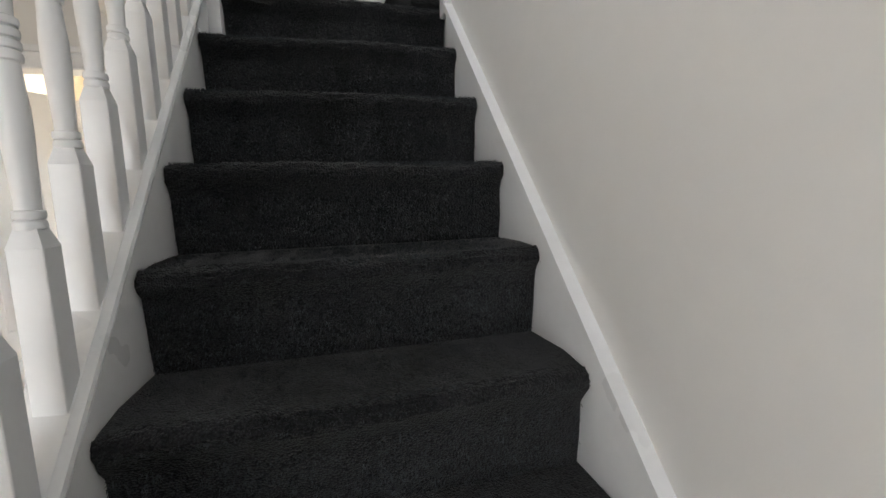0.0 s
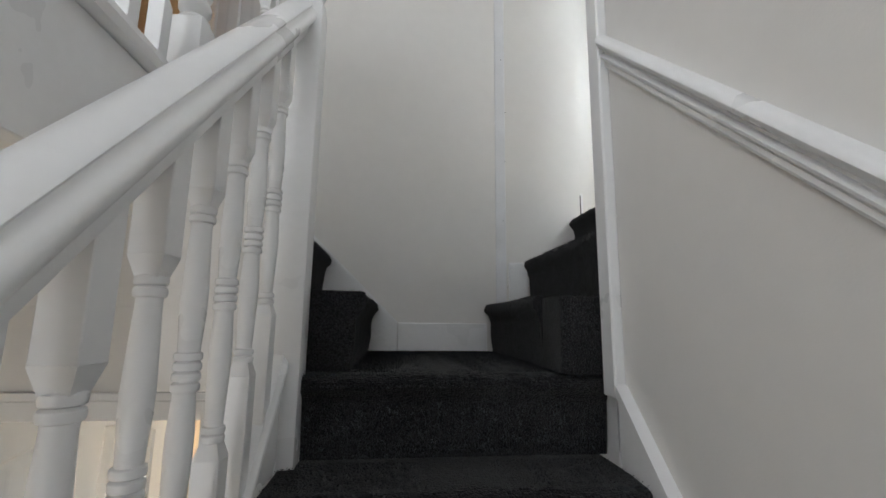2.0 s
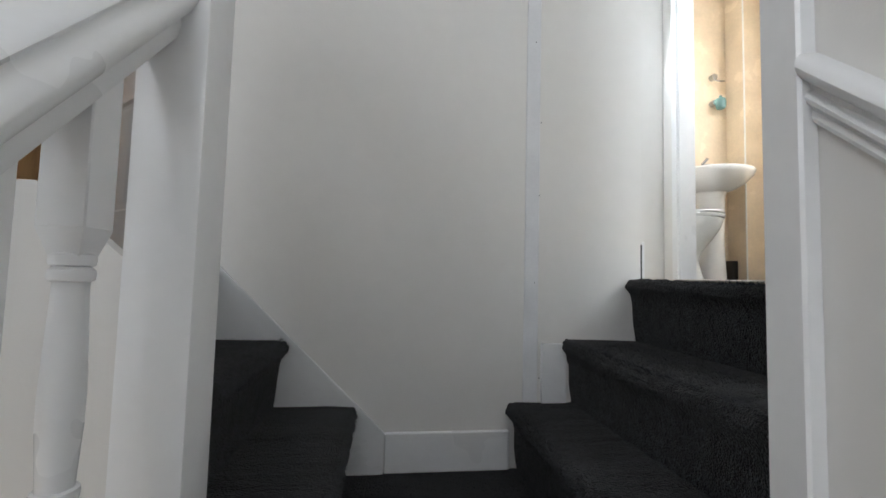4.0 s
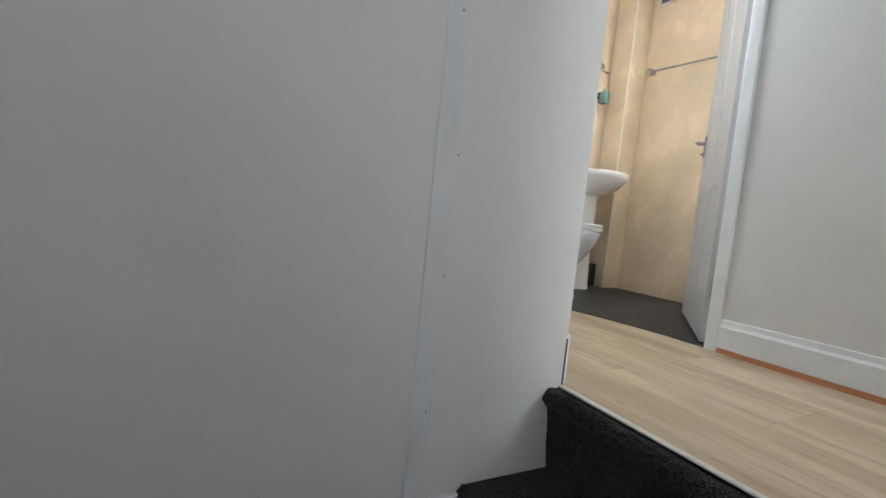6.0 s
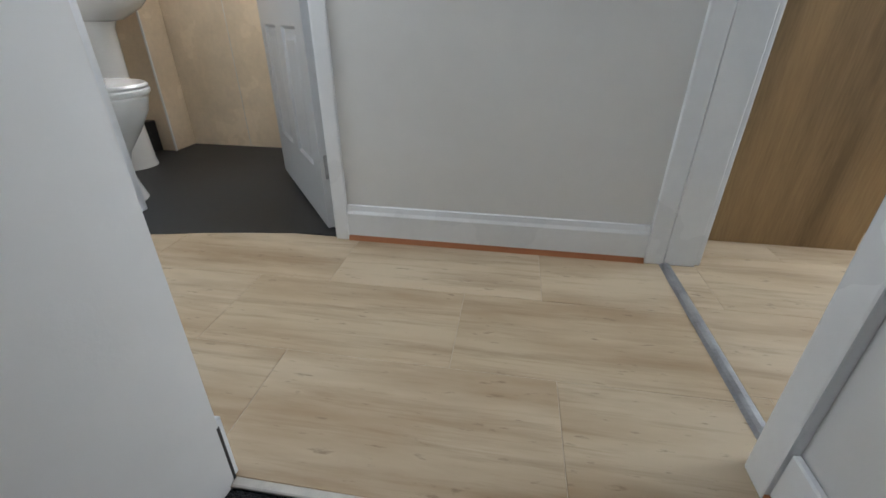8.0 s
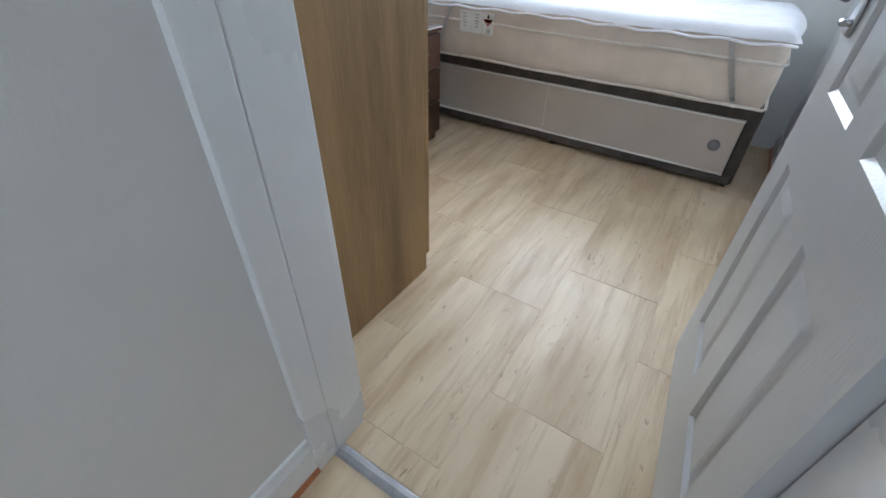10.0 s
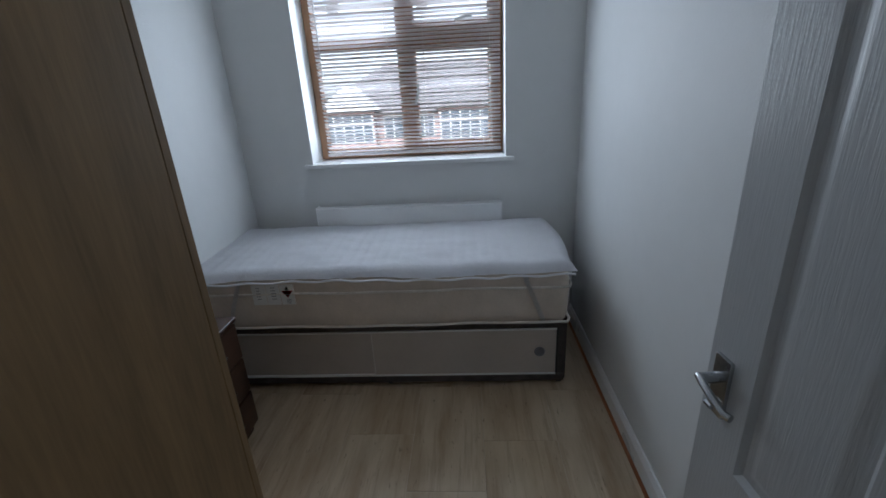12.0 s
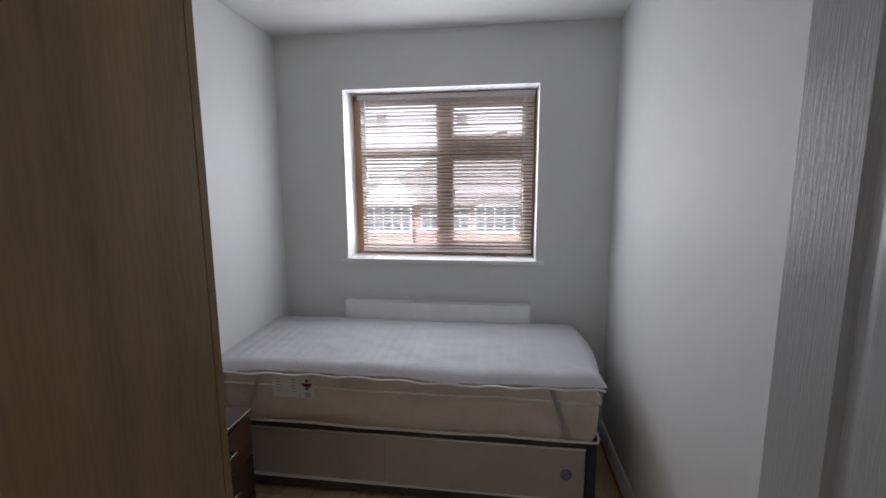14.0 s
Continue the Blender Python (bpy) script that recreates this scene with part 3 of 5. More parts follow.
def baluster_bm(h, foot=0.20, head=0.14, q=0.0200):
    """A turned baluster: square ends with sloped shoulders, three groups of rings and two slender swellings."""
    bm = bmesh.new()
    a, b = foot, h - head
    quad_box(bm, -q, q, -q, q, -0.06, a, 0.0015)
    quad_box(bm, -q, q, -q, q, b, h + 0.045, 0.0015)
    for z0, z1 in ((a - 0.001, a + 0.024), (b + 0.001, b - 0.024)):
        lo = [bm.verts.new((sx * q * 0.985, sy * q * 0.985, z0)) for sx, sy in ((1, 1), (-1, 1), (-1, -1), (1, -1))]
        hi = [bm.verts.new((sx * q * 0.62, sy * q * 0.62, z1)) for sx, sy in ((1, 1), (-1, 1), (-1, -1), (1, -1))]
        for k in range(4):
            bm.faces.new((lo[k], lo[(k + 1) % 4], hi[(k + 1) % 4], hi[k]))
    L = b - a

    def rings(z, n, r):
        out = []
        for k in range(n):
            zz = z + (k - (n - 1) / 2) * 0.0135
            out += [(r - 0.0055, zz - 0.0060), (r - 0.001, zz - 0.0045), (r, zz), (r - 0.001, zz + 0.0045)]
        return out + [(r - 0.0055, z + ((n - 1) / 2) * 0.0135 + 0.0060)]
    prof = [(0.0170, a - 0.004), (0.0160, a + 0.010)] + rings(a + 0.034, 2, 0.0185)
    prof += [(0.0130, a + 0.055), (0.0150, a + 0.14 * L + 0.02), (0.0178, a + 0.29 * L), (0.0172, a + 0.35 * L), (0.0140, a + 0.43 * L)]
    prof += rings(a + 0.5 * L, 4, 0.0190)
    prof += [(0.0140, a + 0.57 * L), (0.0172, a + 0.65 * L), (0.0178, a + 0.71 * L), (0.0150, b - 0.14 * L - 0.02), (0.0128, b - 0.055)]
    prof += rings(b - 0.034, 2, 0.0185) + [(0.0160, b - 0.010), (0.0170, b + 0.004)]
    bm2 = lathe([(0.0040 + r * 0.74, z) for r, z in prof], 18, bm)
    bmesh.ops.recalc_face_normals(bm2, faces=bm2.faces)
    return bm2


def moulded(name, prof, ya, yb, parent, slope, x):
    """A raking rail: section of (across, up) pulled along the slope."""
    bm = bmesh.new()
    lo = [bm.verts.new((x + u, ya, ya * slope + v)) for u, v in prof]
    hi = [bm.verts.new((x + u, yb, yb * slope + v)) for u, v in prof]
    n = len(prof)
    bm.faces.new(lo)
    bm.faces.new(hi[::-1])
    for i in range(n):
        bm.faces.new((lo[i], hi[i], hi[(i + 1) % n], lo[(i + 1) % n]))
    bmesh.ops.recalc_face_normals(bm, faces=bm.faces)
    return part(name, bm, M_GLOSS, parent, smooth=True)


HAND = [(-0.022, 0.300), (0.022, 0.300), (0.026, 0.318), (0.025, 0.328), (0.036, 0.338), (0.043, 0.352), (0.044, 0.366), (0.039, 0.380), (0.031, 0.387), (0.029, 0.393), (0.033, 0.400), (0.026, 0.412), (0.0, 0.420),
        (-0.026, 0.412), (-0.033, 0.400), (-0.029, 0.393), (-0.039, 0.380), (-0.044, 0.366), (-0.043, 0.352), (-0.036, 0.338), (-0.025, 0.328), (-0.026, 0.318)]
BASE = [(-0.045, -0.60), (0.018, -0.60), (0.020, -0.575), (0.030, -0.570), (0.034, -0.560), (0.032, -0.550), (0.025, -0.543), (0.022, -0.536), (-0.024, -0.533), (-0.045, -0.545)]

DADO = [(0.001, 0.280), (-0.010, 0.281), (-0.013, 0.288), (-0.011, 0.298), (-0.014, 0.303), (-0.021, 0.307), (-0.023, 0.314), (-0.019, 0.321), (-0.013, 0.325), (-0.014, 0.333), (-0.026, 0.338),
        (-0.034, 0.345), (-0.037, 0.354), (-0.035, 0.364), (-0.028, 0.372), (-0.016, 0.376), (0.001, 0.377)]
moulded("moulding", DADO, -2.5, -0.074, dado, DS, X_RW)

X_BAL = -0.442
rail = thing("stair_balustrade", (X_BAL, -0.9, -1.6), "white gloss painted stair balustrade with turned balusters", "balustrade")
moulded("handrail", [(u, 0.300 + (v - 0.300) * 0.9) for u, v in HAND], -1.95, -0.03, rail, SL, X_BAL)
moulded("base_rail", BASE, -1.95, -0.03, rail, SL, X_BAL)
first = part("baluster", baluster_bm(0.842), M_GLOSS, rail, smooth=True)
ys = [-0.1395 - 0.110 * i for i in range(17)]
for i, yb in enumerate(ys):
    ob = first if i == 0 else new("baluster", first.data)
    ob.parent = rail
    ob.matrix_parent_inverse = rail.matrix_world.inverted()
    ob.matrix_basis = Matrix.Translation((X_BAL, yb, yb * SL - 0.535))


def newel_bm(z0, z1, q, neck):
    """A square post with a turned and beaded head."""
    bm = box(-q, q, -q, q, z0, z1, 0.006, 2)
    lathe([(q * 0.95, z1 - 0.004), (q * 1.0, z1 + 0.006), (q * 0.72, z1 + 0.02), (q * 0.98, z1 + 0.04), (q * 1.0, z1 + 0.055), (q * 0.78, z1 + 0.075), (q * 0.95, z1 + 0.09),
           (q * 0.98, z1 + 0.105), (q * 0.7, z1 + 0.125), (q * 0.82, z1 + 0.17), (q * 0.85, z1 + neck * 0.6), (q * 0.66, z1 + neck - 0.06), (q * 0.95, z1 + neck - 0.03), (q * 0.7, z1 + neck)], 24, bm)
    return bm


new_main = part("newel_post", newel_bm(-1.2, 0.372, 0.040, 0.40), M_GLOSS, rail, "white square newel post with turned head", smooth=True)
new_main.matrix_world = Matrix.Translation((-0.424, 0.008, 0))
quad = part("newel_block", box(-0.040, 0.040, -0.040, 0.040, 0.765, 0.98, 0.005, 2), M_GLOSS, rail)
quad.matrix_world = Matrix.Translation((-0.424, 0.008, 0))

# balustrade of the upper landing, and the short one up the side steps
rail2 = thing("landing_balustrade", (-0.80, -0.8, 0.0), "white gloss painted landing balustrade with turned balusters", "balustrade")
nb = part("newel_post", newel_bm(-0.15, 0.36, 0.044, 0.34), M_GLOSS, rail2, "white square newel post with turned head", smooth=True)
nb.matrix_world = Matrix.Translation((-0.775, 0.10, 0))
part("newel_block", box(-0.040, 0.040, -0.040, 0.040, 0.70, 1.02, 0.005, 2), M_GLOSS, rail2).matrix_world = Matrix.Translation((-0.775, 0.10, 0))
part("fascia", box(-0.815, -0.775, Y_FRONT, 0.055, -0.20, 0.10, 0.003), M_GLOSS, rail2, "white fascia board on the landing's edge")
part("base_rail", prism([(-0.85, 0.102), (-0.745, 0.102), (-0.735, 0.118), (-0.745, 0.13), (-0.762, 0.138), (-0.765, 0.165), (-0.835, 0.165)], 'y', Y_FRONT, 0.056), M_GLOSS, rail2)
part("handrail", prism([(-0.83, 0.93), (-0.77, 0.93), (-0.762, 0.965), (-0.775, 0.995), (-0.80, 1.003), (-0.825, 0.995), (-0.838, 0.965)], 'y', Y_FRONT, 0.056), M_GLOSS, rail2, smooth=True)
lb = part("baluster", baluster_bm(0.78, 0.17, 0.14), M_GLOSS, rail2, smooth=True)
for i in range(20):
    ob = lb if i == 0 else new("baluster", lb.data)
    ob.parent = rail2
    ob.matrix_parent_inverse = rail2.matrix_world.inverted()
    ob.matrix_basis = Matrix.Translation((-0.80, -0.02 - 0.128 * i, 0.158))
for xb, zb in ((-0.575, -0.15),):
    ob = new("baluster", first.data)
    ob.parent = rail2
    ob.matrix_parent_inverse = rail2.matrix_world.inverted()
    ob.matrix_basis = Matrix.Translation((xb, 0.10, zb - 0.10))
part("side_handrail", prism([(-0.735, 0.985), (-0.478, 0.735), (-0.478, 0.815), (-0.735, 1.065)], 'y', 0.03, 0.09), M_GLOSS, rail2)

# ---- doors ----


def panel_face(bm, w, h, y, side):
    """Four moulded panels on one face: raised fields within sunk grooves, the upper pair with arched heads."""
    m, mid = 0.105, 0.105
    pw = (w - 2 * m - mid) / 2
    lowz, lowh = 0.20, 0.435
    upz, uph = lowz + lowh + 0.13, h - (lowz + lowh + 0.13) - 0.12
    for i in range(2):
        x = m + i * (pw + mid)
        for z, hh, arch in ((lowz, lowh, 0), (upz, uph, 1)):
            rings = []
            for inset, d in ((0.0, 0.0), (0.012, 0.010), (0.020, 0.010), (0.036, 0.0025), (0.044, 0.002)):
                pts = [(x + inset, z + inset), (x + pw - inset, z + inset)]
                for k in range(9):
                    f = k / 8
                    u = 1 - f
                    rr = 0.06 * (math.sin(u * math.pi / 2) if i == 0 else math.cos(u * math.pi / 2)) if arch else 0.06
                    pts.append((x + pw - inset - f * (pw - 2 * inset), z + hh - 0.06 + rr - inset))
                rings.append([bm.verts.new((px, y - side * d, pz)) for px, pz in pts])
            for r0, r1 in zip(rings, rings[1:]):
                n = len(r0)
                for k in range(n):
                    bm.faces.new((r0[k], r0[(k + 1) % n], r1[(k + 1) % n], r1[k]))
            bm.faces.new(rings[-1])
    return bm


def door_leaf(w, h, t=0.035):
    """A moulded leaf from the hinge at x = 0, its faces sunk into four panels; each face is cut round them."""
    bm = bmesh.new()
    m, mid = 0.105, 0.105
    pw = (w - 2 * m - mid) / 2
    lowz, lowh = 0.20, 0.435
    upz, uph = lowz + lowh + 0.13, h - (lowz + lowh + 0.13) - 0.12
    for (x0, x1, z0, z1) in ((0, m, 0, h), (m + pw, m + pw + mid, 0, h), (w - m, w, 0, h)):
        quad_box(bm, x0, x1, 0, t, z0, z1)
    for i in range(2):
        x = m + i * (pw + mid)
        for z0, z1 in ((0, lowz), (lowz + lowh, upz)):
            quad_box(bm, x, x + pw, 0, t, z0, z1)
        quad_box(bm, x, x + pw, 0.0085, t - 0.0085, 0.1, h - 0.05)
        # head of the upper panel follows the arch
        n = 10
        pts = [(x, h), (x, upz + uph - 0.06 + (0.06 if i == 1 else 0.0))]
        for k in range(1, n + 1):
            f = k / n
            rr = 0.06 * (math.sin(f * math.pi / 2) if i == 0 else math.cos(f * math.pi / 2))
            pts.append((x + f * pw, upz + uph - 0.06 + rr))
        pts.append((x + pw, h))
        prism(pts, 'y', 0, t, bm)
    for y, side in ((0.0, -1), (t, 1)):
        panel_face(bm, w, h, y, side)
    bmesh.ops.recalc_face_normals(bm, faces=bm.faces)
    return bm


def lever(parent, m, side, label="chrome lever handle"):
    """A plate with a lever, on the face that looks along side * y, at the pose m."""
    bm = box(-0.02, 0.02, 0 if side > 0 else -0.008, 0.008 if side > 0 else 0, -0.056, 0.056, 0.003, 2)
    pl = part("handle_plate", bm, M_CHROME, parent, label, smooth=True)
    pl.matrix_world = m
    s = side
    bm = tube([(0, 0, 0.018), (0, s * 0.025, 0.018), (0, s * 0.043, 0.018)], 0.0095, 12)
    tube([(0.004, s * 0.042, 0.021), (-0.016, s * 0.047, 0.021), (-0.045, s * 0.048, 0.014), (-0.072, s * 0.046, 0.006), (-0.084, s * 0.042, 0.006)], 0.0066, 10, bm)
    tube([(0, 0, -0.038), (0, s * 0.018, -0.038)], 0.006, 10, bm)
    tube([(-0.008, s * 0.018, -0.038), (0.008, s * 0.018, -0.038)], 0.005, 8, bm)
    lv = part("lever", bm, M_CHROME, pl, smooth=True)
    lv.matrix_world = m
    return pl


def door(name, hinge, yaw, w, h, label, flip=1):
    t = thing(name, hinge, label, "door")
    m = pose(*hinge, 0, 0, yaw)
    leaf = part("leaf", door_leaf(w, h), M_DOOR, t, smooth=True)
    leaf.matrix_world = m
    for side, y in ((-1, 0.0), (1, 0.035)):
        lever(t, m @ pose(w - 0.042, y, 0.898), side)
    for z in (0.22, h - 0.22):
        part("hinge", tube([(0, 0.0175, z - 0.04), (0, 0.0175, z + 0.04)], 0.006, 8), M_METAL, t).matrix_world = m
    return t


def door_material():
    """White paint over a pressed wood grain."""
    m = mat("white_grained_door_paint", (0.50, 0.51, 0.52), 0.30, noise_scale=2.5, noise_amt=0.03)
    nt = m.node_tree
    tc = nt.nodes.new("ShaderNodeTexCoord")
    mp = nt.nodes.new("ShaderNodeMapping")
    mp.inputs["Scale"].default_value = (320, 320, 20)
    nz = nt.nodes.new("ShaderNodeTexNoise")
    nz.inputs["Scale"].default_value = 1.0
    nz.inputs["Detail"].default_value = 2
    rp = nt.nodes.new("ShaderNodeValToRGB")
    rp.color_ramp.elements[0].position = 0.38
    rp.color_ramp.elements[1].position = 0.60
    bp = nt.nodes.new("ShaderNodeBump")
    bp.inputs["Strength"].default_value = 0.14
    bp.inputs["Distance"].default_value = 0.002
    nt.links.new(tc.outputs["Object"], mp.inputs["Vector"])
    nt.links.new(mp.outputs[0], nz.inputs["Vector"])
    nt.links.new(nz.outputs["Fac"], rp.inputs[0])
    nt.links.new(rp.outputs[0], bp.inputs["Height"])
    nt.links.new(bp.outputs[0], nt.nodes["Principled BSDF"].inputs["Normal"])
    return m


M_DOOR = door_material()
door("bedroom_door", (0.868, -0.178, 0.008), -85.9, 0.687, 1.965, "white moulded four-panel bedroom door standing open", 1)
door("bathroom_door", (1.642, 1.000, 0.008), 38, 0.765, 1.96, "white moulded four-panel bathroom door standing half open", 1)
door("back_bedroom_door", (-0.845, 0.958, 0.012), 137, 0.66, 1.96, "white moulded four-panel door ajar on the landing", 1)
door("back_room_door", (-1.54, 0.515, Z_GROUND + 0.01), 62, 0.76, 1.85, "white moulded panel door open at the ground hall", 1)


def trim(name, bm, label):
    return setting(name, bm, M_GLOSS, label, "trim")


# bedroom doorway: lining, architraves, threshold
bm = box(0.862, 0.880, -0.172, -0.036, 0, 1.985)
quad_box(bm, 1.560, 1.576, -0.172, -0.081, 0, 1.985, 0.002)
quad_box(bm, 0.880, 1.560, -0.172, -0.036, 1.972, 1.984)
trim("door_lining", bm, "white gloss lining of the bedroom doorway")
bm = box(0.803, 0.864, -0.041, -0.021, 0, 2.03, 0.005, 2)
quad_box(bm, 0.8645, 1.5585, -0.041, -0.021, 1.986, 2.03, 0.005, 2)
quad_box(bm, 1.559, 1.5785, -0.080, -0.024, 0, 2.03, 0.005, 2)
trim("door_architrave", bm, "white gloss architrave of the bedroom doorway")
bm = box(0.803, 0.858, -0.192, -0.1745, 0, 2.03, 0.005, 2)
quad_box(bm, 1.572, 1.619, -0.192, -0.1745, 0, 2.03, 0.005, 2)
quad_box(bm, 0.8585, 1.5715, -0.192, -0.1745, 1.986, 2.03, 0.005, 2)
trim("door_architrave", bm, "white gloss architrave inside the bedroom")
# bathroom doorway
bm = box(X_HALL - 0.004, 1.681, 0.966, 0.982, 0, 2.0, 0.002)
quad_box(bm, X_HALL - 0.004, 1.681, 1.800, 1.816, 0, 2.0, 0.002)
quad_box(bm, X_HALL - 0.004, 1.681, 0.9825, 1.7995, 1.99, 2.004)
trim("door_lining", bm, "white gloss lining of the bathroom doorway")
bm = box(X_HALL - 0.018, X_HALL, 0.930, 0.974, 0, 2.045, 0.005, 2)
quad_box(bm, X_HALL - 0.018, X_HALL, 1.808, 1.852, 0, 2.045, 0.005, 2)
quad_box(bm, X_HALL - 0.018, X_HALL, 0.9745, 1.8075, 2.0, 2.045, 0.005, 2)
trim("door_architrave", bm, "white gloss architrave of the bathroom doorway")
# landing doorway
bm = box(-0.832, -0.805, Y_END - 0.018, 0.948, 0.0, 2.0, 0.002)
quad_box(bm, -1.502, -1.480, Y_END - 0.004, 0.948, 0, 2.0, 0.002)
trim("door_lining", bm, "white gloss lining of the landing doorway")
bm = box(-0.803, -0.757, Y_END - 0.018, Y_END, 0.105, 2.05, 0.005, 2)
quad_box(bm, -1.56, -1.502, Y_END - 0.018, Y_END, 0, 2.05, 0.005, 2)
quad_box(bm, -1.50, -0.804, Y_END - 0.018, Y_END, 1.99, 2.05, 0.005, 2)
trim("door_architrave", bm, "white gloss architrave of the landing doorway")
# ground hall doorway
bm = box(-1.62, -1.56, 0.382, 0.40, Z_GROUND, -0.741, 0.005, 2)
quad_box(bm, -0.76, -0.70, 0.382, 0.40, Z_GROUND, -0.741, 0.005, 2)
quad_box(bm, X_WEST, -0.50, 0.378, 0.40, -0.74, -0.715, 0.005, 2)
quad_box(bm, X_WEST, -0.50, 0.384, 0.40, -0.800, -0.741, 0.004, 2)
trim("door_architrave", bm, "white gloss architrave and picture rail in the ground hall")
for z in (-0.95, -2.3):
    tagged(part("door_hinge", box(-1.575, -1.545, 0.372, 0.383, z - 0.045, z + 0.045, 0.003, 2), M_BRASS), "brass butt hinge on the ground hall door frame", "hinge")
setting("hall_ceiling_wall", box(X_WEST, -0.47, 0.947, 2.7, -0.35, -0.152), M_CEIL, "white ceiling of the back room", "ceiling")
setting("wall_back_room", box(-0.46, -0.36, 0.947, 2.7, Z_GROUND, Z_CEIL), M_CREAM, "cream painted wall of the back rooms", "wall")

setting("wall_under_winders", box(0.400, 0.50, -0.02, 0.30, Z_LAND - 0.8, Z_LAND - 0.03), M_GLOSS, "white painted wall below the winding steps", "wall")

# skirtings
bm = prism([(X_HALL - 0.014, 0.018), (X_HALL, 0.018), (X_HALL, 0.124), (X_HALL - 0.006, 0.122), (X_HALL - 0.009, 0.105), (X_HALL - 0.014, 0.095)], 'y', -0.0235, 0.9295)
trim("baseboard", bm, "white gloss skirting on the hall wall")
setting("floor_bead", prism([(X_HALL - 0.020, 0.0), (X_HALL - 0.012, 0.018), (X_HALL, 0.018), (X_HALL, 0.0)], 'y', -0.0235, 0.9295), M_BEAD, "orange-brown wooden floor bead", "trim")
bm = prism([(BX0, 0.016), (BX0 + 0.014, 0.016), (BX0 + 0.014, 0.085), (BX0 + 0.006, 0.108), (BX0, 0.11)], 'y', BY0, -0.194)
trim("baseboard", bm, "white gloss skirting in the bedroom")
setting("floor_bead", prism([(BX0, 0.0), (BX0 + 0.022, 0.0), (BX0 + 0.014, 0.018), (BX0, 0.018)], 'y', BY0, -0.194), M_BEAD, "orange-brown wooden floor bead in the bedroom", "trim")
bm = box(0.706, 0.802, -0.039, -0.026, 0.018, 0.115, 0.003)
trim("baseboard", bm, "white gloss skirting beside the bedroom door")
setting("floor_bead", box(0.706, 0.802, -0.039, -0.021, 0.0, 0.0175), M_BEAD, "orange-brown wooden floor bead", "trim")
bm = prism([(-0.086 - 0.017, 0.0), (-0.086 + 0.017, 0.0), (-0.086 + 0.010, 0.006), (-0.086, 0.008), (-0.086 - 0.010, 0.006)], 'x', 0.879, 1.559)
setting("threshold_strip", bm, M_METAL, "worn aluminium threshold strip across the doorway", "trim")

# ---- bedroom ----
# window: reveal, board, frame, panes
WX0, WX1, WZ0, WZ1, WY = 1.157, 2.254, 1.037, 2.003, BY0
win = tagged(new("window_1"), "brown timber casement window with a white sill", "window", kind="structure")
win.matrix_world = Matrix.Translation((1.7, WY - 0.1, WZ0))
bpy.context.view_layer.update()
WF = WY - 0.08     # the frame and the blind stand back from the wall
fy0, fy1 = WF - 0.16, WF - 0.105
part("window_sill", box(WX0 - 0.045, WX1 + 0.045, WY - 0.183, WY + 0.022, WZ0 - 0.022, WZ0 + 0.001, 0.004, 2), M_GLOSS, win, "white painted window board")
FX0, FX1, FZ0, FZ1 = WX0 + 0.001, WX1 - 0.001, WZ0 + 0.002, WZ1 - 0.001
for a in ((FX0, FX0 + 0.05, FZ0, FZ1), (FX1 - 0.05, FX1, FZ0, FZ1), (FX0 + 0.0505, FX1 - 0.0505, FZ0, FZ0 + 0.055), (FX0 + 0.0505, FX1 - 0.0505, FZ1 - 0.05, FZ1), (1.673, 1.745, FZ0 + 0.0555, FZ1 - 0.0505),
          (1.7455, FX1 - 0.0505, 1.640, 1.697), (FX0 + 0.0505, 1.6725, 1.640, 1.735)):
    part("window_frame", box(a[0], a[1], fy0, fy1, a[2], a[3], 0.005, 2), M_WINWOOD, win)
for (a, b, c, d) in ((FX0 + 0.051, 1.672, 1.736, FZ1 - 0.051), (FX0 + 0.051, 1.672, FZ0 + 0.056, 1.639)):
    for q in ((a, a + 0.03, c, d), (b - 0.03, b, c, d), (a + 0.0305, b - 0.0305, c, c + 0.03), (a + 0.0305, b - 0.0305, d - 0.03, d)):
        part("sash_frame", box(q[0], q[1], fy0 - 0.004, fy1 + 0.012, q[2], q[3], 0.004), M_WINWOOD, win)
for (a, b, c, d) in ((FX0 + 0.06, 1.66, 1.75, FZ1 - 0.06), (FX0 + 0.06, 1.66, FZ0 + 0.07, 1.63), (1.745, FX1 - 0.05, 1.697, FZ1 - 0.05), (1.745, FX1 - 0.05, FZ0 + 0.055, 1.640)):
    g = part("pane", box(a, b, WF - 0.138, WF - 0.134, c, d), M_GLASS, win)
    g.visible_shadow = False
for sx, sz in ((2.085, 1.865), (1.592, 1.850)):
    part("pane_square", box(sx - 0.032, sx + 0.032, WF - 0.1335, WF - 0.1325, sz - 0.034, sz + 0.034), M_SLAT, win, "small grey square on the glass")
for (hx, hz, dx) in ((1.41, 1.752, 0.07), (1.655, 1.34, 0.0)):
    pts = [(hx, fy1 + 0.012, hz), (hx, fy1 + 0.035, hz), (hx - dx * 0.5 - 0.02, fy1 + 0.04, hz + (0.012 if dx else 0.05)), (hx - dx - 0.02, fy1 + 0.038, hz + (0.010 if dx else 0.10))]
    part("window_handle", tube(pts, 0.008, 8), M_PLASTIC, win, "cream window handle", smooth=True)
setting("window_reveal", wall_boxes('x', WX0 - 0.0, WX1 + 0.0, WY - 0.184, WY - 0.0025, WZ1 - 0.003, WZ1 + 0.0), M_GLOSS, "white painted head of the window reveal", "trim")

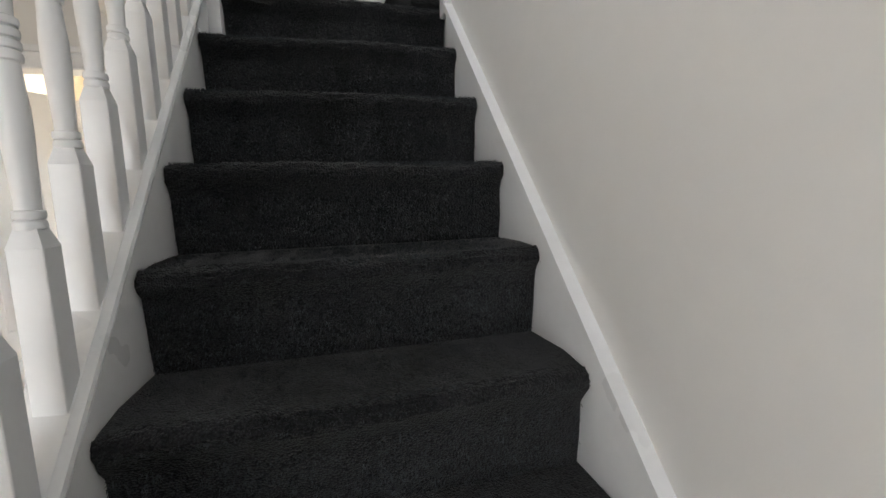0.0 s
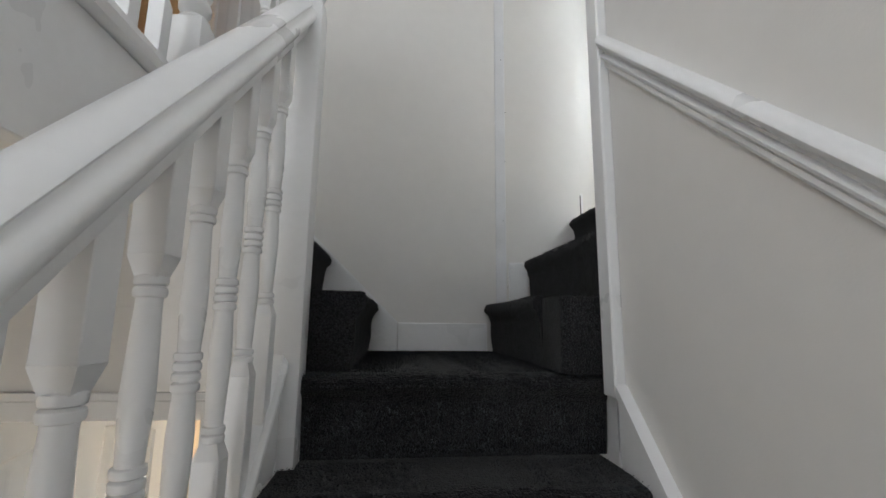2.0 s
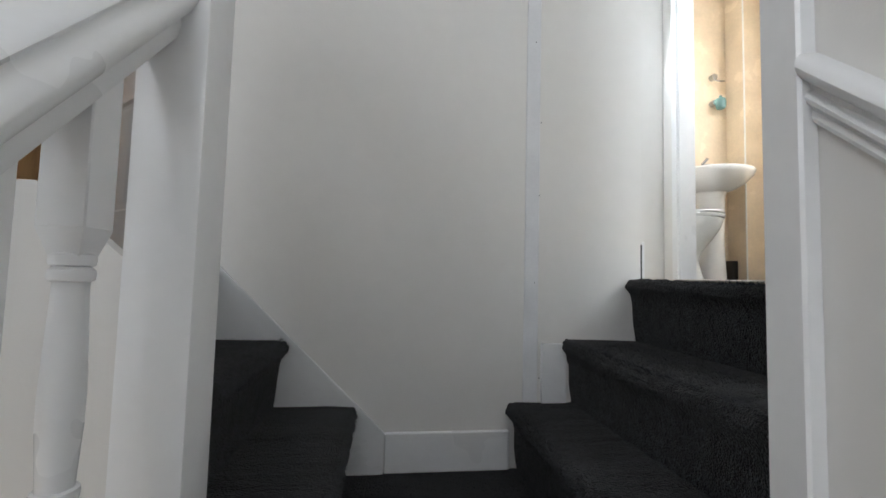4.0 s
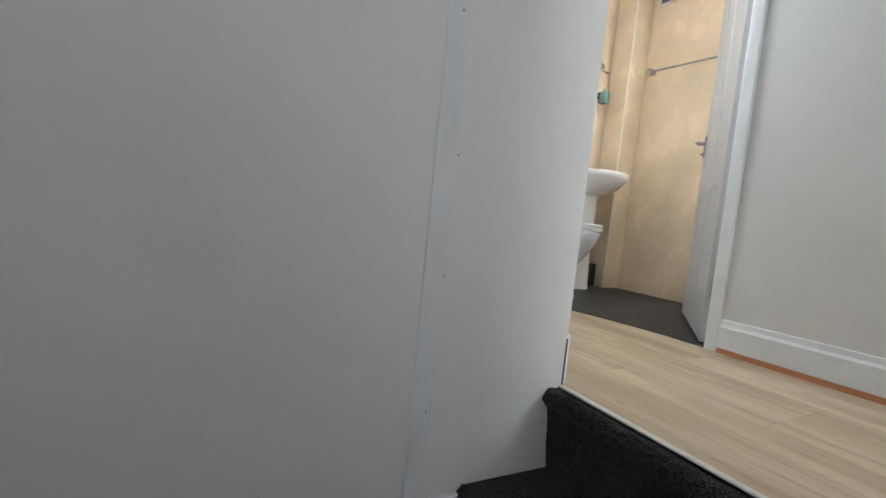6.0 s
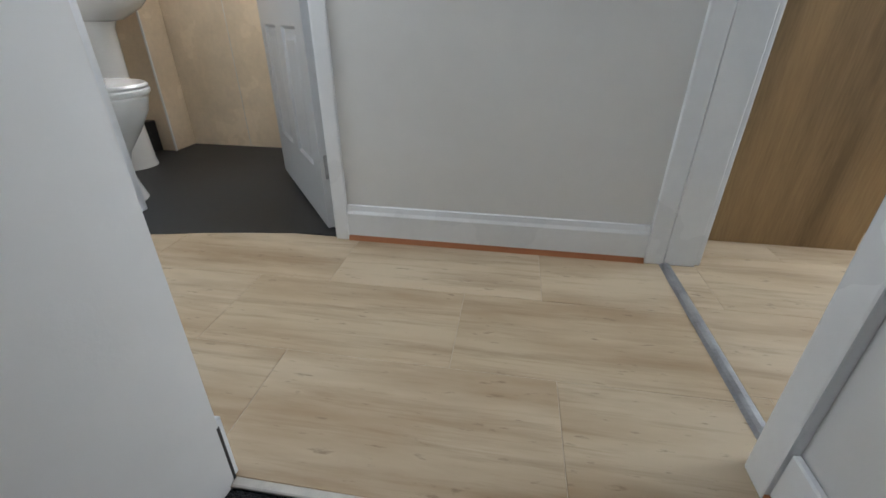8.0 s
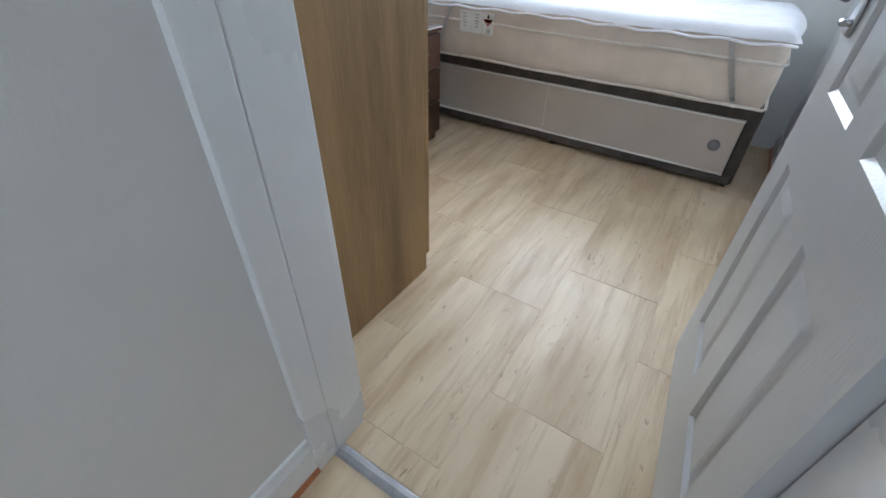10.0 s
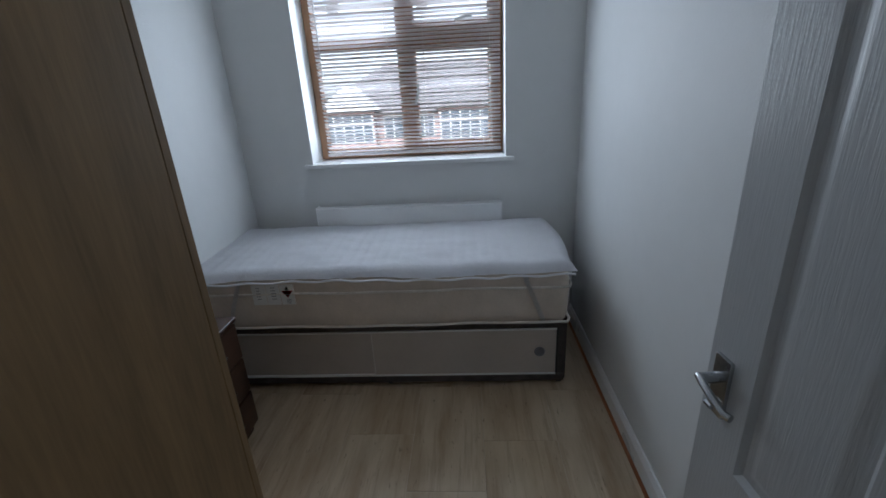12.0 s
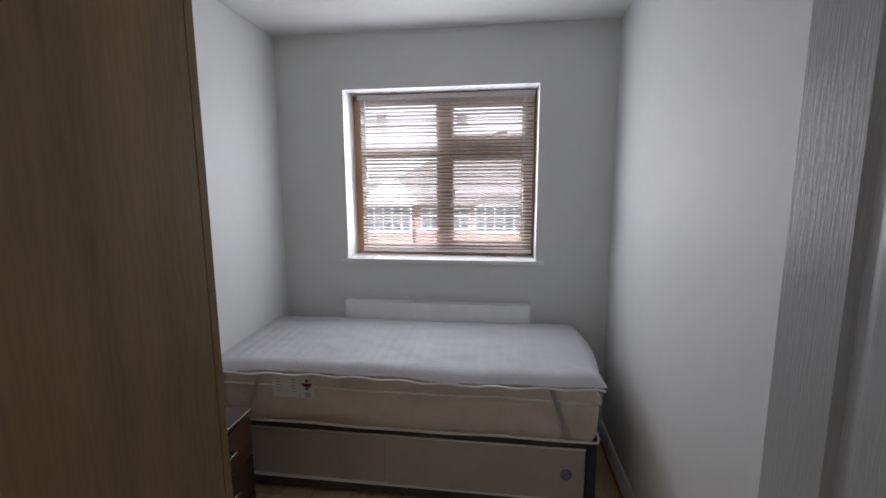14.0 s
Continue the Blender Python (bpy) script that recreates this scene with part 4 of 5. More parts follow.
# venetian blind
blind = thing("venetian_blind", (1.7, WF - 0.06, WZ1), "white slatted venetian blind, lowered over the window", "blind")
part("head_rail", box(WX0 + 0.012, WX1 - 0.04, WF - 0.085, WF - 0.050, WZ1 - 0.040, WZ1 - 0.010, 0.003), M_SLAT, blind)
bx0, bx1 = WX0 + 0.016, WX1 - 0.052
part("bottom_rail", box(bx0, bx1, WF - 0.082, WF - 0.054, WZ0 + 0.022, WZ0 + 0.040, 0.004, 2), M_SLAT, blind)
bm = bmesh.new()
rows = []
for k in range(6):
    u = k / 5 - 0.5
    rows.append([bm.verts.new((x, u * 0.025, -0.0018 * (4 * u * u) + 0.0009)) for x in (bx0, (bx0 + bx1) / 2, bx1)])
for a, b in zip(rows, rows[1:]):
    for i in range(2):
        bm.faces.new((a[i], a[i + 1], b[i + 1], b[i]))
bmesh.ops.solidify(bm, geom=bm.faces[:], thickness=0.0004)
n_slat = 44
s0 = part("slat", bm, M_SLAT, blind, smooth=True)
zs = [WZ0 + 0.052 + i * (WZ1 - 0.048 - WZ0 - 0.052) / (n_slat - 1) for i in range(n_slat)]
for i, z in enumerate(zs):
    ob = s0 if i == 0 else new("slat", s0.data)
    ob.parent = blind
    ob.matrix_parent_inverse = blind.matrix_world.inverted()
    ob.matrix_basis = pose(0, WF - 0.068, z, 29 + random.uniform(-2.5, 2.5), random.uniform(-0.08, 0.08), 0)
for lx in (bx0 + 0.10, bx0 + 0.42, bx0 + 0.62, bx1 - 0.10):
    for dy in (-0.0135, 0.0135):
        part("ladder_cord", tube([(lx, WF - 0.068 + dy, WZ0 + 0.035), (lx, WF - 0.068 + dy, WZ1 - 0.03)], 0.0009, 5), M_SLAT, blind)
part("tilt_wand", tube([(bx1 - 0.035, WF - 0.046, WZ1 - 0.035), (bx1 - 0.038, WF - 0.042, WZ1 - 0.50)], 0.0035, 6), M_PLASTIC, blind)
cord = [(bx0 + 0.06, WF - 0.046, WZ1 - 0.04), (bx0 + 0.058, WF - 0.044, WZ0 + 0.30), (bx0 + 0.05, WF - 0.042, WZ0 + 0.10), (bx0 + 0.07, WF - 0.042, WZ0 + 0.06), (bx0 + 0.04, WF - 0.042, WZ0 + 0.05), (bx0 + 0.055, WF - 0.042, WZ0 + 0.012)]
part("pull_cord", tube(cord, 0.0016, 5), M_PLASTIC, blind)

# radiator
radi = thing("radiator", (1.72, BY0 + 0.04, 0.15), "white steel panel radiator under the window", "radiator")
RX0, RX1, RZ = 1.187, 2.251, 0.797
part("panel", box(RX0, RX1, BY0 + 0.055, BY0 + 0.075, 0.16, RZ - 0.004, 0.005, 2), M_RAD, radi)
part("back_panel", box(RX0, RX1, BY0 + 0.012, BY0 + 0.028, 0.16, RZ - 0.006, 0.004), M_RAD, radi)
for xs in (RX0 - 0.002, RX1 - 0.002):
    part("side_cover", box(xs, xs + 0.004, BY0 + 0.010, BY0 + 0.077, 0.17, RZ, 0.001), M_RAD, radi)
g = bmesh.new()
for i in range(64):
    x = RX0 + 0.01 + i * (RX1 - RX0 - 0.02) / 64
    quad_box(g, x, x + 0.0045, BY0 + 0.028, BY0 + 0.055, RZ - 0.006, RZ - 0.001)
part("top_grille", g, M_RAD, radi)
# solid black block paints the shade seen down through the grille
part("grille_shade", box(RX0 + 0.01, RX1 - 0.01, BY0 + 0.029, BY0 + 0.054, 0.2, RZ - 0.012), M_BLACK, radi, "black block standing for the shade between the radiator panels")

# bed: divan, mattress, topper
bed = thing("divan_bed", (1.8, -2.3, 0), "single divan bed with grey-brown base and sliding panels", "bed")
DX0, DX1, DY0, DY1 = 0.922, BX1 - 0.012, BY0 + 0.082, -1.985
part("base", box(DX0, DX1, DY0, DY1 - 0.012, 0.022, 0.374, 0.010, 3), M_DIVAN, bed, smooth=True)
part("base_edge", box(DX0 + 0.01, DX1, DY1 - 0.02, DY1, 0.022, 0.062, 0.004), M_DIVAN, bed)
part("base_edge", box(DX0 + 0.01, DX1, DY1 - 0.02, DY1 + 0.002, 0.322, 0.376, 0.008, 2), M_DIVAN, bed)
part("sliding_panel", box(DX0 + 0.052, 1.868, DY1 - 0.011, DY1 - 0.003, 0.066, 0.312, 0.002), M_DIVPANEL, bed, "mushroom coloured sliding panel")
part("sliding_panel", box(1.850, DX1 - 0.02, DY1 - 0.0165, DY1 - 0.0115, 0.066, 0.312, 0.002), M_DIVPANEL, bed, "mushroom coloured sliding panel")
part("panel_edge", box(1.864, 1.8695, DY1 - 0.012, DY1 - 0.0015, 0.070, 0.312), M_ELASTIC, bed, "grey edge of the front panel")
for z in (0.062, 0.312):
    part("track", box(DX0 + 0.05, DX1 - 0.01, DY1 - 0.016, DY1 + 0.002, z, z + 0.009, 0.002), M_PLASTIC, bed, "white sliding track")
part("track_end", box(DX0 + 0.044, DX0 + 0.052, DY1 - 0.016, DY1 + 0.001, 0.064, 0.314), M_BLACK, bed)
kn = lathe([(0.026, 0), (0.026, 0.003), (0.021, 0.004), (0.018, 0.001), (0.003, 0.001)], 24)
part("finger_pull", kn, M_GREYPRINT, bed, "round grey finger pull").matrix_world = pose(1.052, DY1 - 0.0035, 0.192, -90, 0, 0)
for cx, cy in ((DX0 + 0.03, DY1 - 0.03), (1.80, DY1 - 0.03), (DX1 - 0.05, DY1 - 0.03), (DX0 + 0.03, DY0 + 0.05), (DX1 - 0.05, DY0 + 0.05)):
    c = part("castor", tube([(cx - 0.011, cy, 0.019), (cx + 0.011, cy, 0.019)], 0.019, 16), M_BLACK, bed, "black castor", smooth=True)
    part("castor_stem", tube([(cx, cy, 0.02), (cx, cy + 0.008, 0.07)], 0.006, 8), M_METAL, c)


def soft_slab(x0, x1, y0, y1, z0, z1, r, nx, ny, puff, seed):
    """A padded slab with rounded sides and a slightly uneven top and bottom."""
    bm = bmesh.new()
    prof = []
    for k in range(7):
        a = -math.pi / 2 + math.pi * k / 6
        prof.append((r * (1 - math.cos(a)), (z0 + z1) / 2 + ((z1 - z0) / 2) * math.sin(a)))

    def outline(inset):
        pts = []
        cr = 0.05
        for cx, cy, a0 in ((x1 - cr, y1 - cr, 0), (x0 + cr, y1 - cr, 90), (x0 + cr, y0 + cr, 180), (x1 - cr, y0 + cr, 270)):
            arc = [(cx + (cr - inset) * math.cos(radians(a0 + 15 * j)), cy + (cr - inset) * math.sin(radians(a0 + 15 * j))) for j in range(7)]
            pts.append(arc)
        out = []
        for i in range(4):
            out += pts[i]
            p, q = pts[i][-1], pts[(i + 1) % 4][0]
            n = nx if i % 2 == 0 else ny
            out += [(p[0] + (q[0] - p[0]) * j / n, p[1] + (q[1] - p[1]) * j / n) for j in range(1, n)]
        return out
    rings = []
    for inset, z in prof:
        rings.append([bm.verts.new((x, y, z + puff * 0.4 * noise.noise(Vector((x * 5, y * 5, seed))))) for x, y in outline(min(inset, 0.045))])
    for a, b in zip(rings, rings[1:]):
        n = len(a)
        for i in range(n):
            bm.faces.new((a[i], a[(i + 1) % n], b[(i + 1) % n], b[i]))
    bm.faces.new(rings[0][::-1])
    bm.faces.new(rings[-1])
    bmesh.ops.recalc_face_normals(bm, faces=bm.faces)
    return bm


mattress = thing("mattress", (1.8, -2.25, 0.33), "cream quilted mattress with piped edges and a care label", "mattress")
MX0, MX1, MY0, MY1 = 0.932, BX1 - 0.008, BY0 + 0.085, -1.925
part("body", soft_slab(MX0, MX1, MY0, MY1, 0.380, 0.655, 0.02, 30, 12, 0.014, 3.0), M_MATTRESS, mattress, smooth=True)


def rim(z, out, wob):
    pts = []
    for x in np.linspace(MX0 + 0.01, MX1 - 0.02, 46):
        pts.append((float(x), MY1 + out, z + wob * math.sin(x * 6.1) + wob * 0.6 * math.sin(x * 15)))
    side = [(MX0 - out, float(y), z + wob * math.sin(y * 8)) for y in np.linspace(MY0 + 0.03, MY1 - 0.03, 14)]
    return side + pts


for z, o in ((0.392, 0.003), (0.565, 0.004)):
    part("piping", tube(rim(z, o, 0.0025), 0.006, 8), M_PIPING, mattress, smooth=True)
for i, (lx, w) in enumerate(((2.340, 0.064), (2.274, 0.062), (2.207, 0.064))):
    y = MY1 + 0.0075
    lb2 = part("care_label", box(lx - w / 2, lx + w / 2, y, y + 0.0012, 0.516, 0.616), M_LABELW, mattress, "white printed care label")
    if i == 2:
        bm = bmesh.new()
        v = [bm.verts.new((lx + a, y + 0.002, 0.556 + b)) for a, b in ((0.027, 0.030), (-0.027, 0.030), (0.0, -0.004))]
        bm.faces.new(v)
        bmesh.ops.solidify(bm, geom=bm.faces[:], thickness=0.0006)
        part("warning_triangle", bm, M_RED, lb2, "red printed triangle")
        bm = bmesh.new()
        v = [bm.verts.new((lx + a, y + 0.0022, 0.591 + b)) for a, b in ((0.006, 0.0), (-0.006, 0.0), (-0.005, 0.009), (0.0, 0.018), (0.005, 0.008))]
        bm.faces.new(v)
        bmesh.ops.solidify(bm, geom=bm.faces[:], thickness=0.0006)
        part("flame_mark", bm, M_BLACK, lb2)
    for k in range(5):
        zz = 0.600 - 0.014 * k if i < 2 else 0.542 - 0.005 * k
        ww = w * (0.30 if i == 0 else 0.22)
        part("print_bar", box(lx - ww + (0.012 if i == 0 else 0), lx + ww * 0.6, y + 0.001, y + 0.002, zz, zz + (0.003 if i < 2 else 0.002)), M_GREYPRINT, lb2)

topper = thing("mattress_topper", (1.8, -2.25, 0.6), "white quilted mattress protector with elastic corner straps", "mattress topper")
bm = bmesh.new()
NX, NY = 96, 44
TX0, TX1, TY0, TY1 = 0.915, BX1 - 0.004, BY0 + 0.083, -1.895
grid = []
for i in range(NX + 1):
    row = []
    for j in range(NY + 1):
        u, v = i / NX, j / NY
        x, y = TX0 + (TX1 - TX0) * u, TY0 + (TY1 - TY0) * v
        e = min(u * (TX1 - TX0), (1 - v) * (TY1 - TY0))
        droop = 0.036 * max(0, 1 - e / 0.06) ** 2
        back = 0.004 * max(0, 1 - v * (TY1 - TY0) / 0.06) ** 2
        z = 0.682 + 0.014 * (1 - v) - droop - back + 0.0065 * noise.noise(Vector((x * 4.5, y * 7, 0.3))) + 0.003 * noise.noise(Vector((x * 14, y * 16, 4)))
        z += 0.0022 * math.cos(x * 2 * math.pi / 0.105) ** 8 * -1
        z += 0.03 * max(0, 0.30 - u) * max(0, 1 - v * 1.6)
        yy = y + (0.010 * math.sin(x * 5.3) + 0.005 * math.sin(x * 13)) * (v ** 6)
        xx = x + 0.012 * math.sin(y * 9) * ((1 - u) ** 8) - 0.012 * max(0, v - 0.8) * 5 * ((1 - u) ** 10)
        row.append(bm.verts.new((xx, yy, z)))
    grid.append(row)
for i in range(NX):
    for j in range(NY):
        bm.faces.new((grid[i][j], grid[i + 1][j], grid[i + 1][j + 1], grid[i][j + 1]))
bmesh.ops.solidify(bm, geom=bm.faces[:], thickness=-0.014)
bmesh.ops.recalc_face_normals(bm, faces=bm.faces)
part("quilt", bm, M_TOPPER, topper, smooth=True)
part("edge_binding", tube([(TX0 + 0.01 + (TX1 - TX0 - 0.02) * k / 60, TY1 + 0.003 + 0.010 * math.sin((TX0 + (TX1 - TX0) * k / 60) * 5.3), 0.634 + 0.004 * math.sin(k * 0.9)) for k in range(61)], 0.005, 6), M_TOPPER, topper, smooth=True)


def strap(pts, w, name="elastic_strap"):
    bm = bmesh.new()
    vs = [(bm.verts.new((x - w / 2, y, z)), bm.verts.new((x + w / 2, y, z))) for x, y, z in pts]
    for a, b in zip(vs, vs[1:]):
        bm.faces.new((a[0], a[1], b[1], b[0]))
    bmesh.ops.solidify(bm, geom=bm.faces[:], thickness=0.001)
    part(name, bm, M_ELASTIC, topper, "grey elastic strap")


strap([(1.145, MY1 + 0.004, 0.645), (1.115, MY1 + 0.012, 0.565), (1.085, MY1 + 0.009, 0.49), (1.055, MY1 + 0.004, 0.41), (1.045, MY1 - 0.01, 0.38)], 0.022)
strap([(2.42, MY1 + 0.004, 0.645), (2.45, MY1 + 0.012, 0.565), (2.48, MY1 + 0.009, 0.49), (2.505, MY1 + 0.004, 0.41), (2.51, MY1 - 0.01, 0.38)], 0.022)

# wardrobe
ward = thing("wardrobe", (2.2, -0.5, 0), "tall oak-effect wardrobe standing beside the bedroom door", "wardrobe")
WRX, WRF, WRB, WRH = 1.765, -0.738, -0.200, 1.955
part("side_panel", box(WRX, WRX + 0.018, WRF, WRB, 0, WRH, 0.001), M_OAK, ward)
part("side_panel", box(BX1 - 0.022, BX1 - 0.004, WRF, WRB, 0, WRH, 0.001), M_OAK, ward)
part("top", box(WRX + 0.0185, BX1 - 0.0225, WRF, WRB, WRH - 0.02, WRH - 0.001, 0.001), M_OAK, ward)
part("back", box(WRX + 0.0185, BX1 - 0.0225, WRB - 0.006, WRB, 0.05, WRH - 0.021), M_OAK, ward)
part("plinth", box(WRX + 0.0185, BX1 - 0.0225, WRF + 0.004, WRF + 0.02, 0, 0.06), M_OAK, ward)
mid = (WRX + BX1) / 2
for a, b, hx in ((WRX + 0.001, mid - 0.002, mid - 0.04), (mid + 0.002, BX1 - 0.005, mid + 0.04)):
    d = part("wardrobe_door", box(a, b, WRF - 0.020, WRF - 0.002, 0.065, WRH - 0.004, 0.0015), M_OAK, ward)
    part("handle", tube([(hx, WRF - 0.020, 0.95), (hx, WRF - 0.042, 0.96), (hx, WRF - 0.042, 1.08), (hx, WRF - 0.020, 1.09)], 0.005, 8), M_CHROME, d)

# chest of drawers
chest = thing("chest_of_drawers", (2.5, -1.5, 0), "dark brown chest of drawers with chrome bar handles", "chest of drawers")
CX, CY0, CY1, CH = 2.348, -1.703, -1.305, 0.575
part("carcass", box(CX + 0.02, BX1 - 0.01, CY0 + 0.004, CY1 - 0.004, 0.045, CH - 0.02, 0.002), M_DARKWOOD, chest)
part("top", box(CX - 0.006, BX1 - 0.008, CY0 - 0.004, CY1 + 0.004, CH - 0.019, CH, 0.003), M_DARKWOOD, chest)
part("plinth", box(CX + 0.03, BX1 - 0.012, CY0 + 0.008, CY1 - 0.008, 0, 0.0445), M_DARKWOOD, chest)
for k in range(3):
    z0 = 0.055 + k * 0.166
    d = part("drawer_front", box(CX, CX + 0.0195, CY0 + 0.003, CY1 - 0.003, z0, z0 + 0.158, 0.004, 2), M_DARKWOOD, chest)
    yc, zc = (CY0 + CY1) / 2, z0 + 0.085
    part("handle", tube([(CX, yc - 0.06, zc), (CX - 0.022, yc - 0.058, zc), (CX - 0.026, yc, zc), (CX - 0.022, yc + 0.058, zc), (CX, yc + 0.06, zc)], 0.005, 8), M_CHROME, d, "chrome bow handle", smooth=True)

# pendant lamp, unlit
pend = thing("pendant_lamp", (1.74, -1.35, Z_CEIL), "white pendant lamp holder with bare candle bulb, unlit", "pendant lamp")
PX, PY = 1.722, -1.37
part("ceiling_rose", lathe([(0.043, Z_CEIL - 0.001), (0.043, Z_CEIL - 0.012), (0.036, Z_CEIL - 0.024), (0.012, Z_CEIL - 0.030), (0.006, Z_CEIL - 0.040)], 28, None, PX, PY), M_PLASTIC, pend, smooth=True)
part("cord", tube([(PX, PY, Z_CEIL - 0.035), (PX + 0.002, PY, Z_CEIL - 0.10), (PX, PY, Z_CEIL - 0.165)], 0.0035, 8), M_PLASTIC, pend)
zb = Z_CEIL - 0.160
part("lamp_holder", lathe([(0.006, zb), (0.015, zb - 0.006), (0.017, zb - 0.025), (0.0145, zb - 0.027), (0.0175, zb - 0.030), (0.0175, zb - 0.050), (0.014, zb - 0.052)], 20, None, PX, PY), M_PLASTIC, pend, smooth=True)
part("bulb_cap", lathe([(0.0125, zb - 0.050), (0.0125, zb - 0.066)], 16, None, PX, PY), M_GREYPRINT, pend)
part("bulb", lathe([(0.012, zb - 0.064), (0.0165, zb - 0.078), (0.0175, zb - 0.090), (0.015, zb - 0.108), (0.009, zb - 0.124), (0.003, zb - 0.134)], 18, None, PX, PY), M_BULB, pend, smooth=True)

# ---- bathroom ----
basin = thing("wash_basin", (2.21, 2.26, 0), "white ceramic pedestal wash basin with a chrome tap", "wash basin")
BCX, BCY = 2.165, 2.215


def oval(rows, cx, cy, seg=32, back=None):
    """Rings of (half width, half depth, z, shift in y), cut off straight at the back."""
    bm = bmesh.new()
    rings = []
    for w, d, z, s in rows:
        ring = []
        for i in range(seg):
            a = 2 * math.pi * i / seg
            y = cy + s + d * math.sin(a)
            ring.append(bm.verts.new((cx + w * math.cos(a), min(y, back) if back else y, z)))
        rings.append(ring)
    for a, b in zip(rings, rings[1:]):
        for i in range(seg):
            bm.faces.new((a[i], a[(i + 1) % seg], b[(i + 1) % seg], b[i]))
    bm.faces.new(rings[0][::-1])
    bm.faces.new(rings[-1])
    bmesh.ops.recalc_face_normals(bm, faces=bm.faces)
    return bm


part("bowl", oval([(0.085, 0.085, 0.645, 0.05), (0.12, 0.12, 0.655, 0.04), (0.20, 0.17, 0.70, 0.02), (0.245, 0.205, 0.760, 0.0), (0.255, 0.215, 0.790, 0.0), (0.250, 0.212, 0.800, 0.0), (0.225, 0.18, 0.800, -0.005),
                   (0.20, 0.15, 0.775, -0.01), (0.12, 0.10, 0.70, 0.0), (0.03, 0.03, 0.685, 0.0)], BCX, BCY, 36, BAY - 0.003), M_CERAMIC, basin, smooth=True)
part("pedestal", oval([(0.105, 0.105, 0.0, 0.06), (0.098, 0.10, 0.03, 0.06), (0.086, 0.09, 0.30, 0.06), (0.092, 0.095, 0.62, 0.055), (0.105, 0.10, 0.648, 0.05)], BCX + 0.005, BCY + 0.01, 28, BAY - 0.003), M_CERAMIC, basin, smooth=True)
tp = part("tap", tube([(BCX + 0.02, 2.385, 0.80), (BCX + 0.02, 2.385, 0.85), (BCX + 0.02, 2.36, 0.872), (BCX + 0.02, 2.305, 0.862)], 0.016, 12), M_CHROME, basin, smooth=True)
part("tap_lever", tube([(BCX + 0.02, 2.385, 0.865), (BCX + 0.02, 2.375, 0.89), (BCX + 0.03, 2.33, 0.925)], 0.010, 10), M_CHROME, tp, smooth=True)

toilet = thing("toilet", (1.95, 1.98, 0), "white ceramic toilet with closed seat facing across the room", "toilet")
TCY = 1.98


def tring(rows, seg=30):
    bm = bmesh.new()
    rings = []
    for x0, x1, w, z in rows:
        ring = []
        for i in range(seg):
            a = 2 * math.pi * i / seg
            cxm, hw = (x0 + x1) / 2, (x1 - x0) / 2
            ring.append(bm.verts.new((max(1.690, cxm + hw * math.cos(a)), TCY + w * math.sin(a), z)))
        rings.append(ring)
    for a, b in zip(rings, rings[1:]):
        for i in range(seg):
            bm.faces.new((a[i], a[(i + 1) % seg], b[(i + 1) % seg], b[i]))
    bm.faces.new(rings[0][::-1])
    bm.faces.new(rings[-1])
    bmesh.ops.recalc_face_normals(bm, faces=bm.faces)
    return bm


part("pan", tring([(1.62, 1.850, 0.105, 0.0), (1.62, 1.835, 0.095, 0.05), (1.62, 1.815, 0.085, 0.13), (1.62, 1.835, 0.10, 0.19), (1.62, 1.90, 0.14, 0.27), (1.62, 1.945, 0.17, 0.34), (1.62, 1.962, 0.18, 0.395), (1.62, 1.955, 0.175, 0.402)]), M_CERAMIC, toilet, smooth=True)
part("seat", tring([(1.64, 1.965, 0.182, 0.403), (1.64, 1.972, 0.186, 0.412), (1.64, 1.972, 0.186, 0.422), (1.64, 1.960, 0.178, 0.428)]), M_CERAMIC, toilet, smooth=True)
part("lid", tring([(1.64, 1.965, 0.182, 0.429), (1.64, 1.970, 0.185, 0.436), (1.64, 1.962, 0.178, 0.444)]), M_CERAMIC, toilet, smooth=True)

tr = thing("towel_rail", (2.64, 2.0, 1.55), "chrome towel rail on the bathroom wall", "towel rail")
part("bar", tube([(2.585, 2.22, 1.58), (2.585, 1.68, 1.55)], 0.006, 10), M_METAL, tr, smooth=True)
for y, z in ((2.21, 1.583), (1.688, 1.553)):
    part("wall_boss", tube([(2.629, y, z), (2.610, y, z), (2.58, y, z)], 0.022, 18), M_CHROME, tr, smooth=True)
hd = thing("soap_holder", (2.38, 2.45, 1.4), "chrome wall holder with a teal soap dispenser", "soap holder")
part("wall_boss", tube([(2.335, BAY - 0.001, 1.61), (2.335, BAY - 0.04, 1.61)], 0.024, 16), M_CHROME, hd, smooth=True)
part("hook", tube([(2.335, BAY - 0.035, 1.585), (2.36, BAY - 0.06, 1.565), (2.40, BAY - 0.06, 1.57)], 0.006, 8), M_CHROME, hd, smooth=True)
part("wall_boss", tube([(2.335, BAY - 0.001, 1.40), (2.335, BAY - 0.045, 1.40)], 0.024, 16), M_CHROME, hd, smooth=True)
part("dispenser", lathe([(0.026, 1.345), (0.034, 1.355), (0.036, 1.40), (0.032, 1.425), (0.012, 1.43), (0.010, 1.45)], 20, None, 2.365, BAY - 0.06), M_TEAL, hd, smooth=True)
tagged(part("pipe_cover", box(2.408, 2.456, 2.355, BAY - 0.002, 0.0, 0.165, 0.003), M_BLACK), "small black box beside the basin pedestal", "box")
vent = thing("wall_vent", (BAX, 2.16, 2.12), "small square white vent with a dark grille on the bathroom wall", "vent")
